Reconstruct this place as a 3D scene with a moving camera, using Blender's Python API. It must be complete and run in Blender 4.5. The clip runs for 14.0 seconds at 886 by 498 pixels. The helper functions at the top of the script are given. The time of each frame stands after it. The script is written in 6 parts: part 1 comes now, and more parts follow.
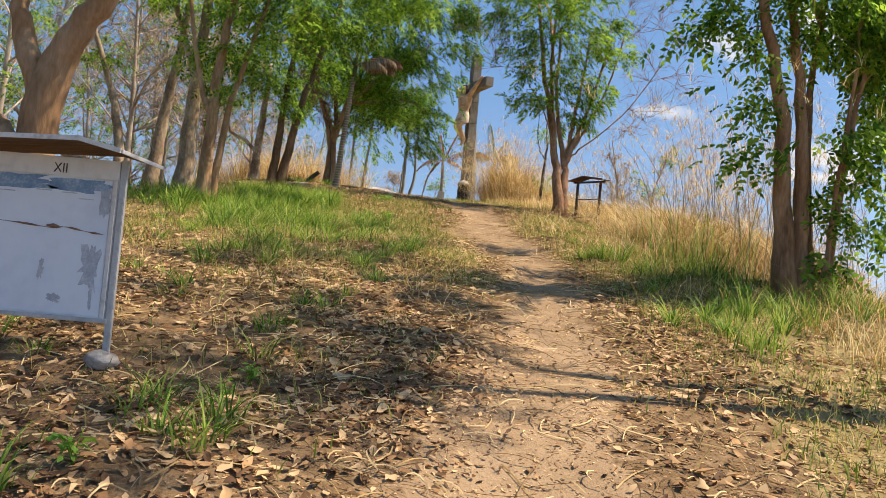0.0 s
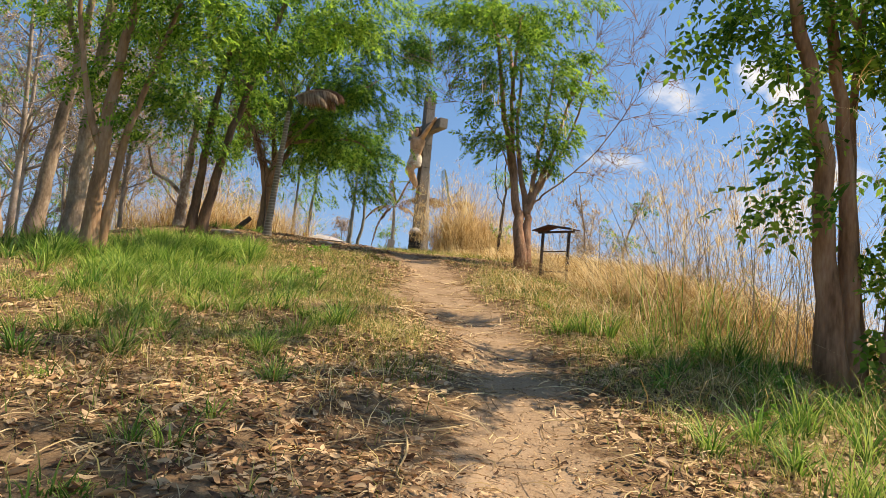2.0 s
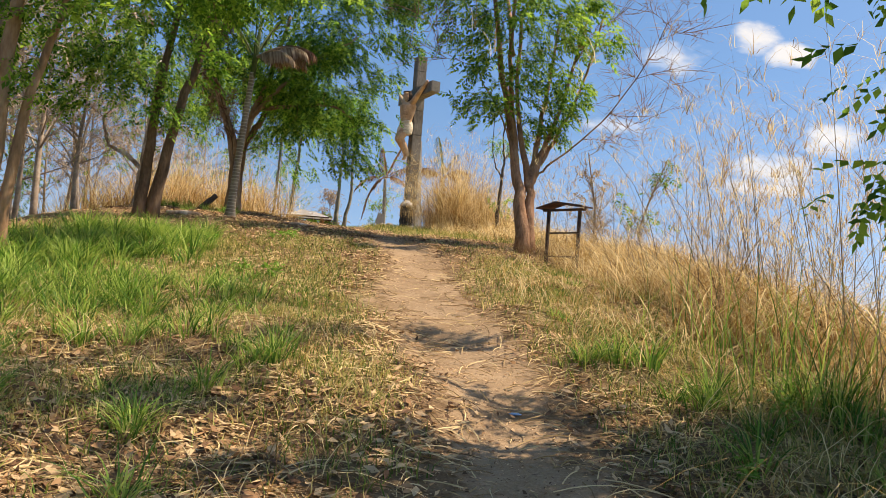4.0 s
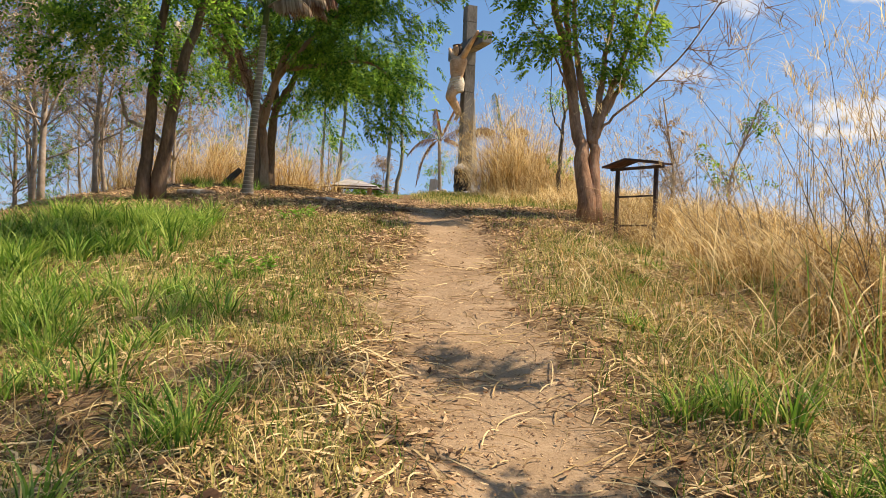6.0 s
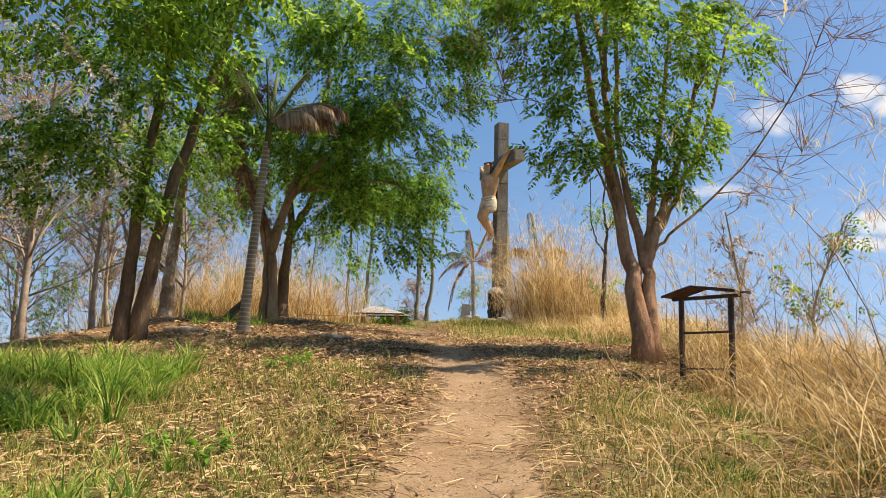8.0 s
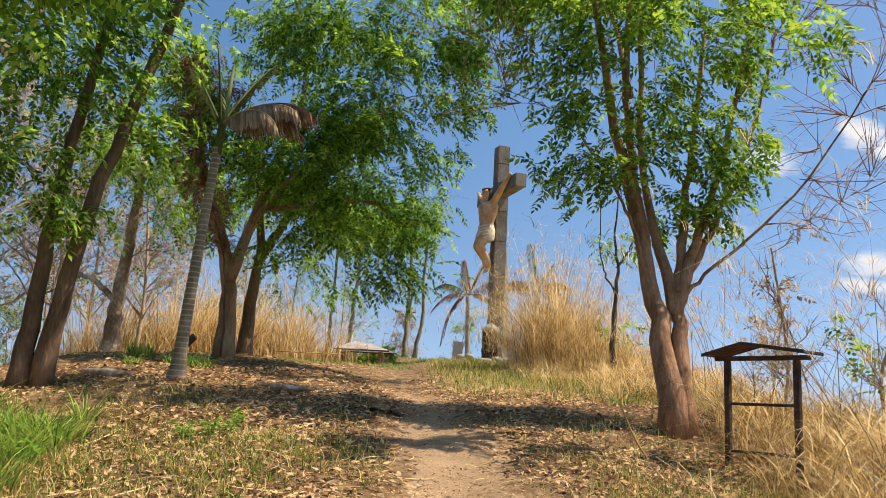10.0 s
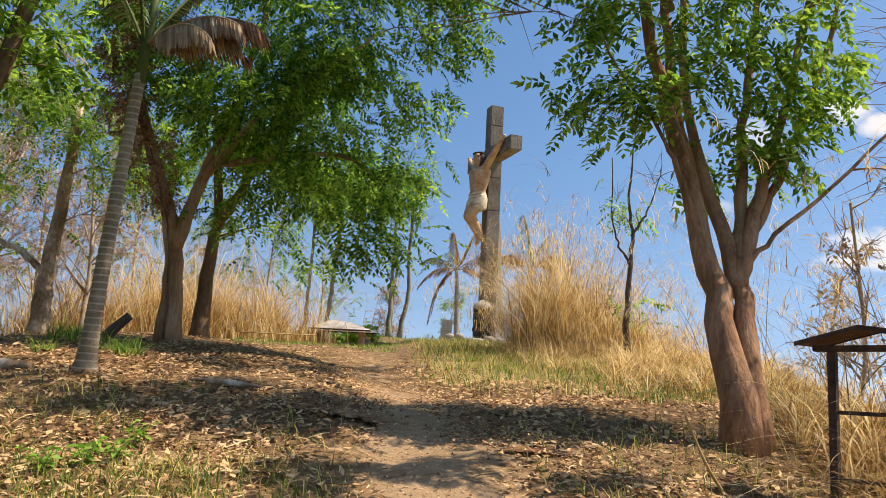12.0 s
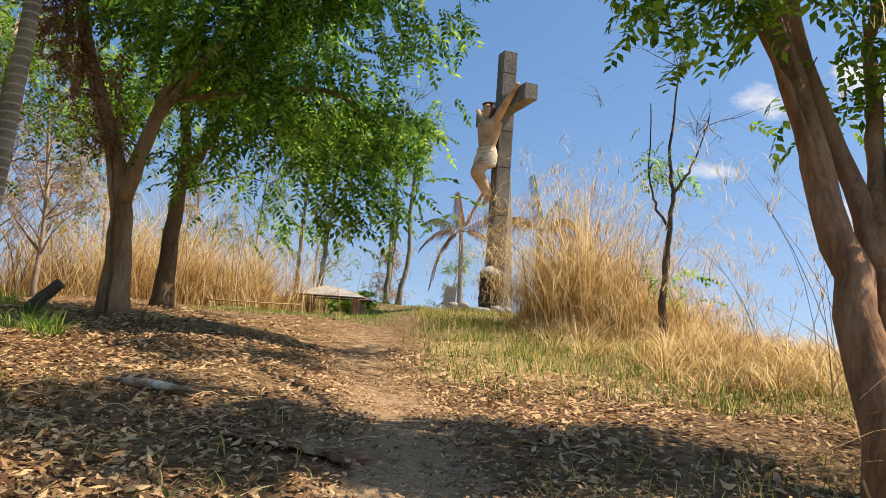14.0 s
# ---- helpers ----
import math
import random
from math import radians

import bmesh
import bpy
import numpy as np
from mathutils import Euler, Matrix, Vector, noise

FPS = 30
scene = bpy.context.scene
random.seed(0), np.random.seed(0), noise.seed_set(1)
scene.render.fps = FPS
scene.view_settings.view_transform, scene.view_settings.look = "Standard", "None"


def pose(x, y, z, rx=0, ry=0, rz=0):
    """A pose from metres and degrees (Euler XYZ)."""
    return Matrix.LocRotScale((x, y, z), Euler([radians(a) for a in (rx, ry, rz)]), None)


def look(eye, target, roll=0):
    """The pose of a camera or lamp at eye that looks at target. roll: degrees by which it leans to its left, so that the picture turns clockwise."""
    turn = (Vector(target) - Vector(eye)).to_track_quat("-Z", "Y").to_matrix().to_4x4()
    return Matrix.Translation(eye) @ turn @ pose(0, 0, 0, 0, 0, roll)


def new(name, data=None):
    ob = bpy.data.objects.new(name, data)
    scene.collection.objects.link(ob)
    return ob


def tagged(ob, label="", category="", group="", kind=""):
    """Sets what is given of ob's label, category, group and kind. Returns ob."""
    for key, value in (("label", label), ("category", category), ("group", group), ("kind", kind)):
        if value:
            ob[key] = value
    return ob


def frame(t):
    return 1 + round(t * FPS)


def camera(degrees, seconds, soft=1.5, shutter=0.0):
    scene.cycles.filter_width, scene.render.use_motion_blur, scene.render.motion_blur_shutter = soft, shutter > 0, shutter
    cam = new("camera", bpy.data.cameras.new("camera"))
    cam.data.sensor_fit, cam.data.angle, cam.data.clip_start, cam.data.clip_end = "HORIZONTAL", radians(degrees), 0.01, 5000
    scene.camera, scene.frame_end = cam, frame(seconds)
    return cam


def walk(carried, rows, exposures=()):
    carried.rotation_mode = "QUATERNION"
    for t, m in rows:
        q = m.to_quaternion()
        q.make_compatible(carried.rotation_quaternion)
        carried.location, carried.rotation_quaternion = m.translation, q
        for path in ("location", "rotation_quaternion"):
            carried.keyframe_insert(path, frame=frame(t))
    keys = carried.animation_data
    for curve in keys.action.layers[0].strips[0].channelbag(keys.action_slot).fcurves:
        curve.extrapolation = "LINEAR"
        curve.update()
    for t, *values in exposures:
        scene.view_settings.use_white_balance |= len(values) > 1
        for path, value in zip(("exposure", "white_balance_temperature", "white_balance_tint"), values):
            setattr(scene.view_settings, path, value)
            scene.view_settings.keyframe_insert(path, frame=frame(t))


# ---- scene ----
cam = camera(57.8, 14.0, soft=0.6)
METRES, EYE, TILT, LEAN, TURN = 16.1, 1.5, 10.0, 0.0, 0.0
ROWS = [
    (0.0, 0.0, 0.0, 0.0, 0.69, -7.7, -5.11),
    (0.5, 0.0047, 0.0385, 0.0008, 0.8, -4.45, -4.38),
    (1.0, 0.0057, 0.0793, -0.0006, -0.66, -2.39, -4.85),
    (1.5, 0.009, 0.1184, -0.0039, -2.65, -3.22, -4.83),
    (2.0, 0.0101, 0.1597, -0.0037, -2.52, -4.11, -5.63),
    (2.5, 0.0124, 0.1959, -0.0016, -3.15, -4.68, -5.27),
    (5.0, 0.0393, 0.3885, 0.002, -1.36, -9.69, -3.28),
    (5.5, 0.0463, 0.4234, -0.0, 0.63, -11.46, -1.57),
    (6.0, 0.0528, 0.4567, -0.0011, 1.79, -9.4, -1.84),
    (6.5, 0.0571, 0.4921, 0.0004, 1.93, -5.52, -2.96),
    (7.0, 0.059, 0.5249, 0.0011, 1.65, -3.0, -3.04),
    (7.5, 0.0603, 0.5563, 0.0015, 2.67, -1.53, -2.48),
    (8.0, 0.0592, 0.5868, 0.0011, 4.41, -0.95, -0.74),
    (10.5, 0.0612, 0.7608, 0.0006, 4.08, 1.35, -2.84),
    (11.0, 0.059, 0.7959, -0.0027, 3.35, 1.32, -2.6),
    (11.5, 0.055, 0.829, -0.0049, 2.92, 0.47, -2.02),
    (12.0, 0.051, 0.8633, -0.0078, 3.42, -0.43, -2.41),
    (12.5, 0.0455, 0.8955, -0.0092, 3.81, -1.06, -2.56),
    (13.0, 0.0428, 0.9299, -0.0122, 3.77, -3.74, -2.94),
    (13.5, 0.0394, 0.9628, -0.013, 3.4, -5.55, -3.07),
    (14.0, 0.0405, 0.9934, -0.0111, 3.62, -3.21, -3.43),
]
walk(cam, [(t, pose(0, 0, EYE, TILT, LEAN, TURN) @ pose(METRES * x, METRES * y, METRES * z, 90 + pitch, roll, yaw)) for t, x, y, z, yaw, pitch, roll in ROWS],
     exposures=[(0.0, 0.54, 7850, 12), (8.0, 0.5, 7850, 12), (14.0, 0.52, 7750, 12)])

# ---- daylight ----
SUN_ELEV, SUN_AZ = 58.0, 82.0            # degrees above the horizon; clockwise from +y
sun = new("sun", bpy.data.lights.new("sun", "SUN"))
sun.data.energy, sun.data.angle, sun.data.color = 4.75, radians(0.5), (1.0, 0.93, 0.82)
_s = Vector((math.cos(radians(SUN_ELEV)) * math.sin(radians(SUN_AZ)), math.cos(radians(SUN_ELEV)) * math.cos(radians(SUN_AZ)), math.sin(radians(SUN_ELEV))))
sun.matrix_world = look(_s * 100, (0, 0, 0))

# clouds as (sideways, height, half width, half height) on the plane one metre ahead of the eye
CLOUDS = [(0.338, 0.334, 0.05, 0.028), (0.445, 0.372, 0.04, 0.024), (0.49, 0.352, 0.035, 0.02), (0.272, 0.236, 0.055, 0.018), (0.478, 0.2, 0.06, 0.026),
          (0.45, 0.172, 0.07, 0.014), (0.56, 0.244, 0.05, 0.028), (0.75, 0.3, 0.12, 0.05), (-0.8, 0.35, 0.1, 0.04)]


def make_world():
    w = bpy.data.worlds.new("day")
    w.use_nodes = True
    scene.world = w
    nt = w.node_tree
    nt.nodes.clear()
    N = nt.nodes.new

    def link(a, b):
        nt.links.new(a, b)

    def m(op, a, b=None, c=None):
        n = N("ShaderNodeMath")
        n.operation = op
        for i, v in enumerate((a, b, c)):
            if v is None:
                continue
            if isinstance(v, (int, float)):
                n.inputs[i].default_value = v
            else:
                link(v, n.inputs[i])
        return n.outputs[0]

    sky = N("ShaderNodeTexSky")
    sky.sky_type = "NISHITA"
    sky.sun_disc = False
    sky.sun_elevation, sky.sun_rotation = radians(SUN_ELEV), radians(SUN_AZ)
    sky.air_density, sky.dust_density, sky.ozone_density = 1.0, 0.6, 2.0
    tc = N("ShaderNodeTexCoord")
    raised = N("ShaderNodeVectorMath")
    raised.operation = "ADD"
    raised.inputs[1].default_value = (0, 0, 0.22)
    link(tc.outputs["Generated"], raised.inputs[0])
    unit = N("ShaderNodeVectorMath")
    unit.operation = "NORMALIZE"
    link(raised.outputs[0], unit.inputs[0])
    link(unit.outputs[0], sky.inputs[0])
    sep = N("ShaderNodeSeparateXYZ")
    link(tc.outputs["Generated"], sep.inputs[0])
    ahead = m("MAXIMUM", sep.outputs[1], 0.05)
    u, v = m("DIVIDE", sep.outputs[0], ahead), m("DIVIDE", sep.outputs[2], ahead)
    comb = N("ShaderNodeCombineXYZ")
    link(u, comb.inputs[0])
    link(m("MULTIPLY", v, 1.8), comb.inputs[1])
    nz = N("ShaderNodeTexNoise")
    nz.inputs["Scale"].default_value, nz.inputs["Detail"].default_value, nz.inputs["Roughness"].default_value = 9.0, 7.0, 0.6
    link(comb.outputs[0], nz.inputs["Vector"])
    total = None
    for cu, cv, a, b in CLOUDS:
        du, dv = m("DIVIDE", m("SUBTRACT", u, cu), a), m("DIVIDE", m("SUBTRACT", v, cv), b)
        r = m("SUBTRACT", 1.0, m("ADD", m("MULTIPLY", du, du), m("MULTIPLY", dv, dv)))
        r = m("MAXIMUM", r, -3.0)
        total = r if total is None else m("MAXIMUM", total, r)
    dens = m("ADD", m("MULTIPLY", total, 0.75), m("MULTIPLY", m("SUBTRACT", nz.outputs["Fac"], 0.5), 3.0))
    ramp = N("ShaderNodeMapRange")
    ramp.interpolation_type = "SMOOTHSTEP"
    ramp.inputs[1].default_value, ramp.inputs[2].default_value = -0.05, 0.85
    ramp.inputs[3].default_value, ramp.inputs[4].default_value = 0.0, 0.8
    link(dens, ramp.inputs[0])
    # thin veil near the horizon
    veil = N("ShaderNodeTexNoise")
    veil.inputs["Scale"].default_value, veil.inputs["Detail"].default_value = 2.2, 5.0
    link(comb.outputs[0], veil.inputs["Vector"])
    low = m("MULTIPLY", m("POWER", m("SUBTRACT", 1.0, m("MINIMUM", m("MAXIMUM", sep.outputs[2], 0.0), 1.0)), 9.0), 0.35)
    fac = m("MAXIMUM", ramp.outputs[0], m("MULTIPLY", low, m("MULTIPLY", veil.outputs["Fac"], 1.5)))
    hue = N("ShaderNodeHueSaturation")
    hue.inputs["Hue"].default_value, hue.inputs["Saturation"].default_value = 0.5, 1.25
    hue.inputs["Value"].default_value = 0.92
    link(sky.outputs[0], hue.inputs["Color"])
    mix = N("ShaderNodeMix")
    mix.data_type = "RGBA"
    link(fac, mix.inputs[0])
    link(hue.outputs[0], mix.inputs[6])
    mix.inputs[7].default_value = (5.0, 5.1, 5.3, 1)
    bg = N("ShaderNodeBackground")
    bg.inputs["Strength"].default_value = 0.15
    link(mix.outputs[2], bg.inputs["Color"])
    out = N("ShaderNodeOutputWorld")
    link(bg.outputs[0], out.inputs["Surface"])


make_world()


# ---- materials ----
def mat(name, cols, scale=6.0, rough=0.85, bump=0.0, bscale=None, stretch=(1, 1, 1), island=0.0, translucent=0.0, spec=0.25, metal=0.0, obj_random=0.0, mid=None):
    """Noise between colours, a second fine noise for grain, optional variation per loose piece."""
    mt = bpy.data.materials.new(name)
    mt.use_nodes = True
    nt = mt.node_tree
    nt.nodes.clear()
    N = nt.nodes.new
    tc, mp = N("ShaderNodeTexCoord"), N("ShaderNodeMapping")
    mp.inputs["Scale"].default_value = stretch
    nt.links.new(tc.outputs["Object"], mp.inputs[0])
    n1, n2 = N("ShaderNodeTexNoise"), N("ShaderNodeTexNoise")
    n1.inputs["Scale"].default_value, n1.inputs["Detail"].default_value = scale, 5
    n2.inputs["Scale"].default_value, n2.inputs["Detail"].default_value = scale * 7, 4
    for n in (n1, n2):
        nt.links.new(mp.outputs[0], n.inputs["Vector"])
    add = N("ShaderNodeMath")
    add.operation = "MULTIPLY_ADD"
    nt.links.new(n2.outputs["Fac"], add.inputs[0])
    add.inputs[1].default_value = 0.5
    nt.links.new(n1.outputs["Fac"], add.inputs[2])
    val = add.outputs[0]
    if island or obj_random:
        src = N("ShaderNodeNewGeometry").outputs["Random Per Island"] if island else N("ShaderNodeObjectInfo").outputs["Random"]
        k = N("ShaderNodeMath")
        k.operation = "MULTIPLY_ADD"
        nt.links.new(src, k.inputs[0])
        k.inputs[1].default_value = island or obj_random
        sb = N("ShaderNodeMath")
        sb.operation = "SUBTRACT"
        nt.links.new(val, sb.inputs[0])
        sb.inputs[1].default_value = (island or obj_random) / 2
        nt.links.new(sb.outputs[0], k.inputs[2])
        val = k.outputs[0]
    ramp = N("ShaderNodeValToRGB")
    el = ramp.color_ramp.elements
    lo, hi = 0.48, 1.02
    el[0].position, el[0].color = lo, (*cols[0], 1)
    el[1].position, el[1].color = hi, (*cols[-1], 1)
    for i, c in enumerate(cols[1:-1]):
        e = el.new(lo + (hi - lo) * (i + 1) / (len(cols) - 1))
        e.color = (*c, 1)
    nt.links.new(val, ramp.inputs[0])
    bs = N("ShaderNodeBsdfPrincipled")
    nt.links.new(ramp.outputs[0], bs.inputs["Base Color"])
    bs.inputs["Roughness"].default_value, bs.inputs["Metallic"].default_value = rough, metal
    bs.inputs["Specular IOR Level"].default_value = spec
    if bump:
        n3, bp = N("ShaderNodeTexNoise"), N("ShaderNodeBump")
        n3.inputs["Scale"].default_value, n3.inputs["Detail"].default_value = bscale or scale * 4, 6
        nt.links.new(mp.outputs[0], n3.inputs["Vector"])
        nt.links.new(n3.outputs["Fac"], bp.inputs["Height"])
        bp.inputs["Strength"].default_value, bp.inputs["Distance"].default_value = min(1.0, bump), 0.03
        nt.links.new(bp.outputs[0], bs.inputs["Normal"])
    out = N("ShaderNodeOutputMaterial")
    surf = bs.outputs[0]
    if translucent:
        tr, mx = N("ShaderNodeBsdfTranslucent"), N("ShaderNodeMixShader")
        nt.links.new(ramp.outputs[0], tr.inputs["Color"])
        mx.inputs[0].default_value = translucent
        nt.links.new(surf, mx.inputs[1])
        nt.links.new(tr.outputs[0], mx.inputs[2])
        surf = mx.outputs[0]
    nt.links.new(surf, out.inputs["Surface"])
    return mt


M = {}
M["leaf"] = mat("leaf_green", [(0.08, 0.18, 0.022), (0.185, 0.345, 0.036), (0.37, 0.53, 0.07)], 0.8, 0.6, island=0.9, translucent=0.62, spec=0.25)
M["leaf_dark"] = mat("leaf_dark_green", [(0.07, 0.17, 0.026), (0.18, 0.345, 0.045), (0.36, 0.53, 0.075)], 0.8, 0.58, island=0.9, translucent=0.66, spec=0.25)
M["leaf_dry"] = mat("leaf_dry_brown", [(0.16, 0.07, 0.04), (0.3, 0.15, 0.08), (0.42, 0.28, 0.16)], 2, 0.8, island=0.5, translucent=0.25)
M["leaf_pale"] = mat("leaf_pale_tan", [(0.28, 0.19, 0.12), (0.44, 0.33, 0.22), (0.6, 0.48, 0.34)], 2, 0.8, island=0.7, translucent=0.35)
M["frond"] = mat("frond_green", [(0.06, 0.1, 0.03), (0.12, 0.16, 0.06), (0.22, 0.2, 0.1)], 2, 0.6, island=0.4, translucent=0.3)
M["grass"] = mat("grass_green", [(0.065, 0.16, 0.024), (0.18, 0.335, 0.042), (0.42, 0.52, 0.12)], 0.9, 0.6, island=0.9, translucent=0.4)
M["grass_mix"] = mat("grass_yellowing", [(0.09, 0.17, 0.024), (0.3, 0.33, 0.075), (0.68, 0.55, 0.22)], 0.9, 0.7, island=1.0, translucent=0.35)
M["grass_dry"] = mat("grass_dry_gold", [(0.32, 0.19, 0.065), (0.66, 0.45, 0.18), (0.93, 0.77, 0.46)], 1.2, 0.75, island=1.0, translucent=0.5)
M["reed"] = mat("reed_stem", [(0.10, 0.08, 0.06), (0.26, 0.2, 0.13), (0.5, 0.42, 0.3)], 2, 0.7, island=0.7, translucent=0.1)
M["litter"] = mat("leaf_litter", [(0.115, 0.06, 0.032), (0.28, 0.147, 0.07), (0.45, 0.265, 0.13), (0.63, 0.43, 0.24)], 1.5, 0.75, island=1.0, translucent=0.12)
M["straw"] = mat("straw", [(0.2, 0.12, 0.055), (0.4, 0.27, 0.12), (0.66, 0.49, 0.26)], 2, 0.8, island=0.7)
M["bark_red"] = mat("bark_reddish", [(0.15, 0.075, 0.04), (0.35, 0.19, 0.11), (0.5, 0.32, 0.21)], 5, 0.9, 0.7, 22, (1, 1, 0.25), obj_random=0.15)
M["bark_tan"] = mat("bark_tan", [(0.15, 0.08, 0.04), (0.32, 0.185, 0.10), (0.45, 0.3, 0.19)], 4, 0.9, 0.6, 18, (1, 1, 0.3), obj_random=0.2)
M["bark_grey"] = mat("bark_grey", [(0.15, 0.1, 0.065), (0.31, 0.22, 0.15), (0.52, 0.4, 0.29)], 4, 0.9, 0.6, 14, (1, 1, 0.5), obj_random=0.2)
M["bark_patch"] = mat("bark_flaking", [(0.13, 0.08, 0.05), (0.36, 0.24, 0.16), (0.74, 0.63, 0.52)], 3.2, 0.95, 0.9, 16, (1, 1, 0.7))
M["bark_palm"] = mat("palm_bark", [(0.2, 0.17, 0.13), (0.34, 0.3, 0.24), (0.45, 0.41, 0.34)], 8, 0.9, 0.5, 30, (1, 1, 1))
M["bark_brown"] = mat("bark_brown", [(0.07, 0.042, 0.026), (0.16, 0.098, 0.06), (0.26, 0.17, 0.11)], 5, 0.9, 0.7, 20, (1, 1, 0.3))
M["bark_dark"] = mat("bark_dark", [(0.05, 0.035, 0.03), (0.1, 0.075, 0.06), (0.17, 0.13, 0.1)], 6, 0.95, 0.7, 20, (1, 1, 0.4))
M["twig"] = mat("twig_bare", [(0.22, 0.16, 0.12), (0.38, 0.3, 0.24), (0.54, 0.46, 0.39)], 3, 0.9, obj_random=0.2)
M["concrete"] = mat("weathered_concrete", [(0.11, 0.09, 0.07), (0.21, 0.18, 0.145), (0.3, 0.26, 0.21)], 2.2, 0.95, 0.6, 26, (1, 1, 0.5))
M["plaster"] = mat("pale_plaster", [(0.34, 0.3, 0.25), (0.46, 0.42, 0.36), (0.55, 0.5, 0.44)], 2.5, 0.9, 0.4, 20, (1, 1, 0.3))
M["statue"] = mat("painted_statue", [(0.36, 0.19, 0.095), (0.57, 0.35, 0.195), (0.72, 0.5, 0.31)], 3.5, 0.7, 0.3, 20)
M["cloth"] = mat("painted_cloth", [(0.44, 0.33, 0.21), (0.68, 0.57, 0.42), (0.8, 0.71, 0.56)], 9, 0.85, 0.6, 20, (1, 1, 4))
M["hair"] = mat("painted_hair", [(0.05, 0.035, 0.025), (0.09, 0.06, 0.045), (0.13, 0.09, 0.07)], 12, 0.8, 0.5, 40)
M["blackstone"] = mat("black_stone", [(0.012, 0.012, 0.012), (0.035, 0.033, 0.03), (0.12, 0.11, 0.1)], 7, 0.8, 0.8, 18)
M["stone"] = mat("grey_stone", [(0.2, 0.18, 0.16), (0.34, 0.31, 0.28), (0.48, 0.44, 0.4)], 5, 0.95, 0.7, 20)
M["white"] = mat("white_paint", [(0.55, 0.56, 0.58), (0.74, 0.75, 0.77), (0.82, 0.82, 0.83)], 3, 0.55, 0.1, 30, spec=0.4)
M["white_old"] = mat("chipped_white_paint", [(0.36, 0.34, 0.32), (0.62, 0.61, 0.6), (0.72, 0.71, 0.7)], 7, 0.7, 0.3, 30)
M["poster"] = mat("faded_poster_sheet", [(0.6, 0.66, 0.76), (0.70, 0.76, 0.85), (0.74, 0.8, 0.88)], 1.6, 0.3, 0.05, 12, spec=0.5)
M["poster_blue"] = mat("faded_poster_blue", [(0.1, 0.2, 0.36), (0.2, 0.32, 0.48), (0.5, 0.58, 0.68)], 9, 0.5)
M["poster_grey"] = mat("faded_poster_grey", [(0.3, 0.34, 0.4), (0.42, 0.46, 0.52), (0.62, 0.67, 0.74)], 14, 0.5)
M["ink"] = mat("dark_ink", [(0.06, 0.05, 0.05), (0.1, 0.08, 0.07), (0.16, 0.13, 0.12)], 20, 0.8)
M["tar"] = mat("peeling_edge_brown", [(0.16, 0.09, 0.06), (0.26, 0.15, 0.1), (0.36, 0.22, 0.16)], 20, 0.8)
M["roof_under"] = mat("roof_underside_brown", [(0.07, 0.04, 0.025), (0.13, 0.08, 0.055), (0.2, 0.13, 0.09)], 5, 0.9, 0.3, 20, (1, 6, 1))
M["steel"] = mat("grey_steel", [(0.32, 0.33, 0.34), (0.45, 0.46, 0.48), (0.55, 0.56, 0.58)], 8, 0.5, 0.1, 30, metal=0.3)
M["rust"] = mat("rusty_iron", [(0.03, 0.022, 0.02), (0.07, 0.045, 0.038), (0.13, 0.08, 0.06)], 9, 0.85, 0.4, 30)
M["rust_roof"] = mat("rusty_red_sheet", [(0.05, 0.024, 0.02), (0.1, 0.046, 0.038), (0.19, 0.1, 0.08)], 6, 0.8, 0.3, 24)
M["sheet"] = mat("weathered_white_sheet", [(0.42, 0.4, 0.38), (0.68, 0.66, 0.64), (0.82, 0.81, 0.8)], 3, 0.7, 0.2, 20, (1, 4, 1))
M["post_brown"] = mat("brown_post", [(0.2, 0.13, 0.08), (0.32, 0.22, 0.14), (0.42, 0.31, 0.21)], 6, 0.9, 0.4)
M["blue_rag"] = mat("blue_wrapper", [(0.08, 0.2, 0.45), (0.18, 0.36, 0.62), (0.36, 0.5, 0.68)], 14, 0.5)


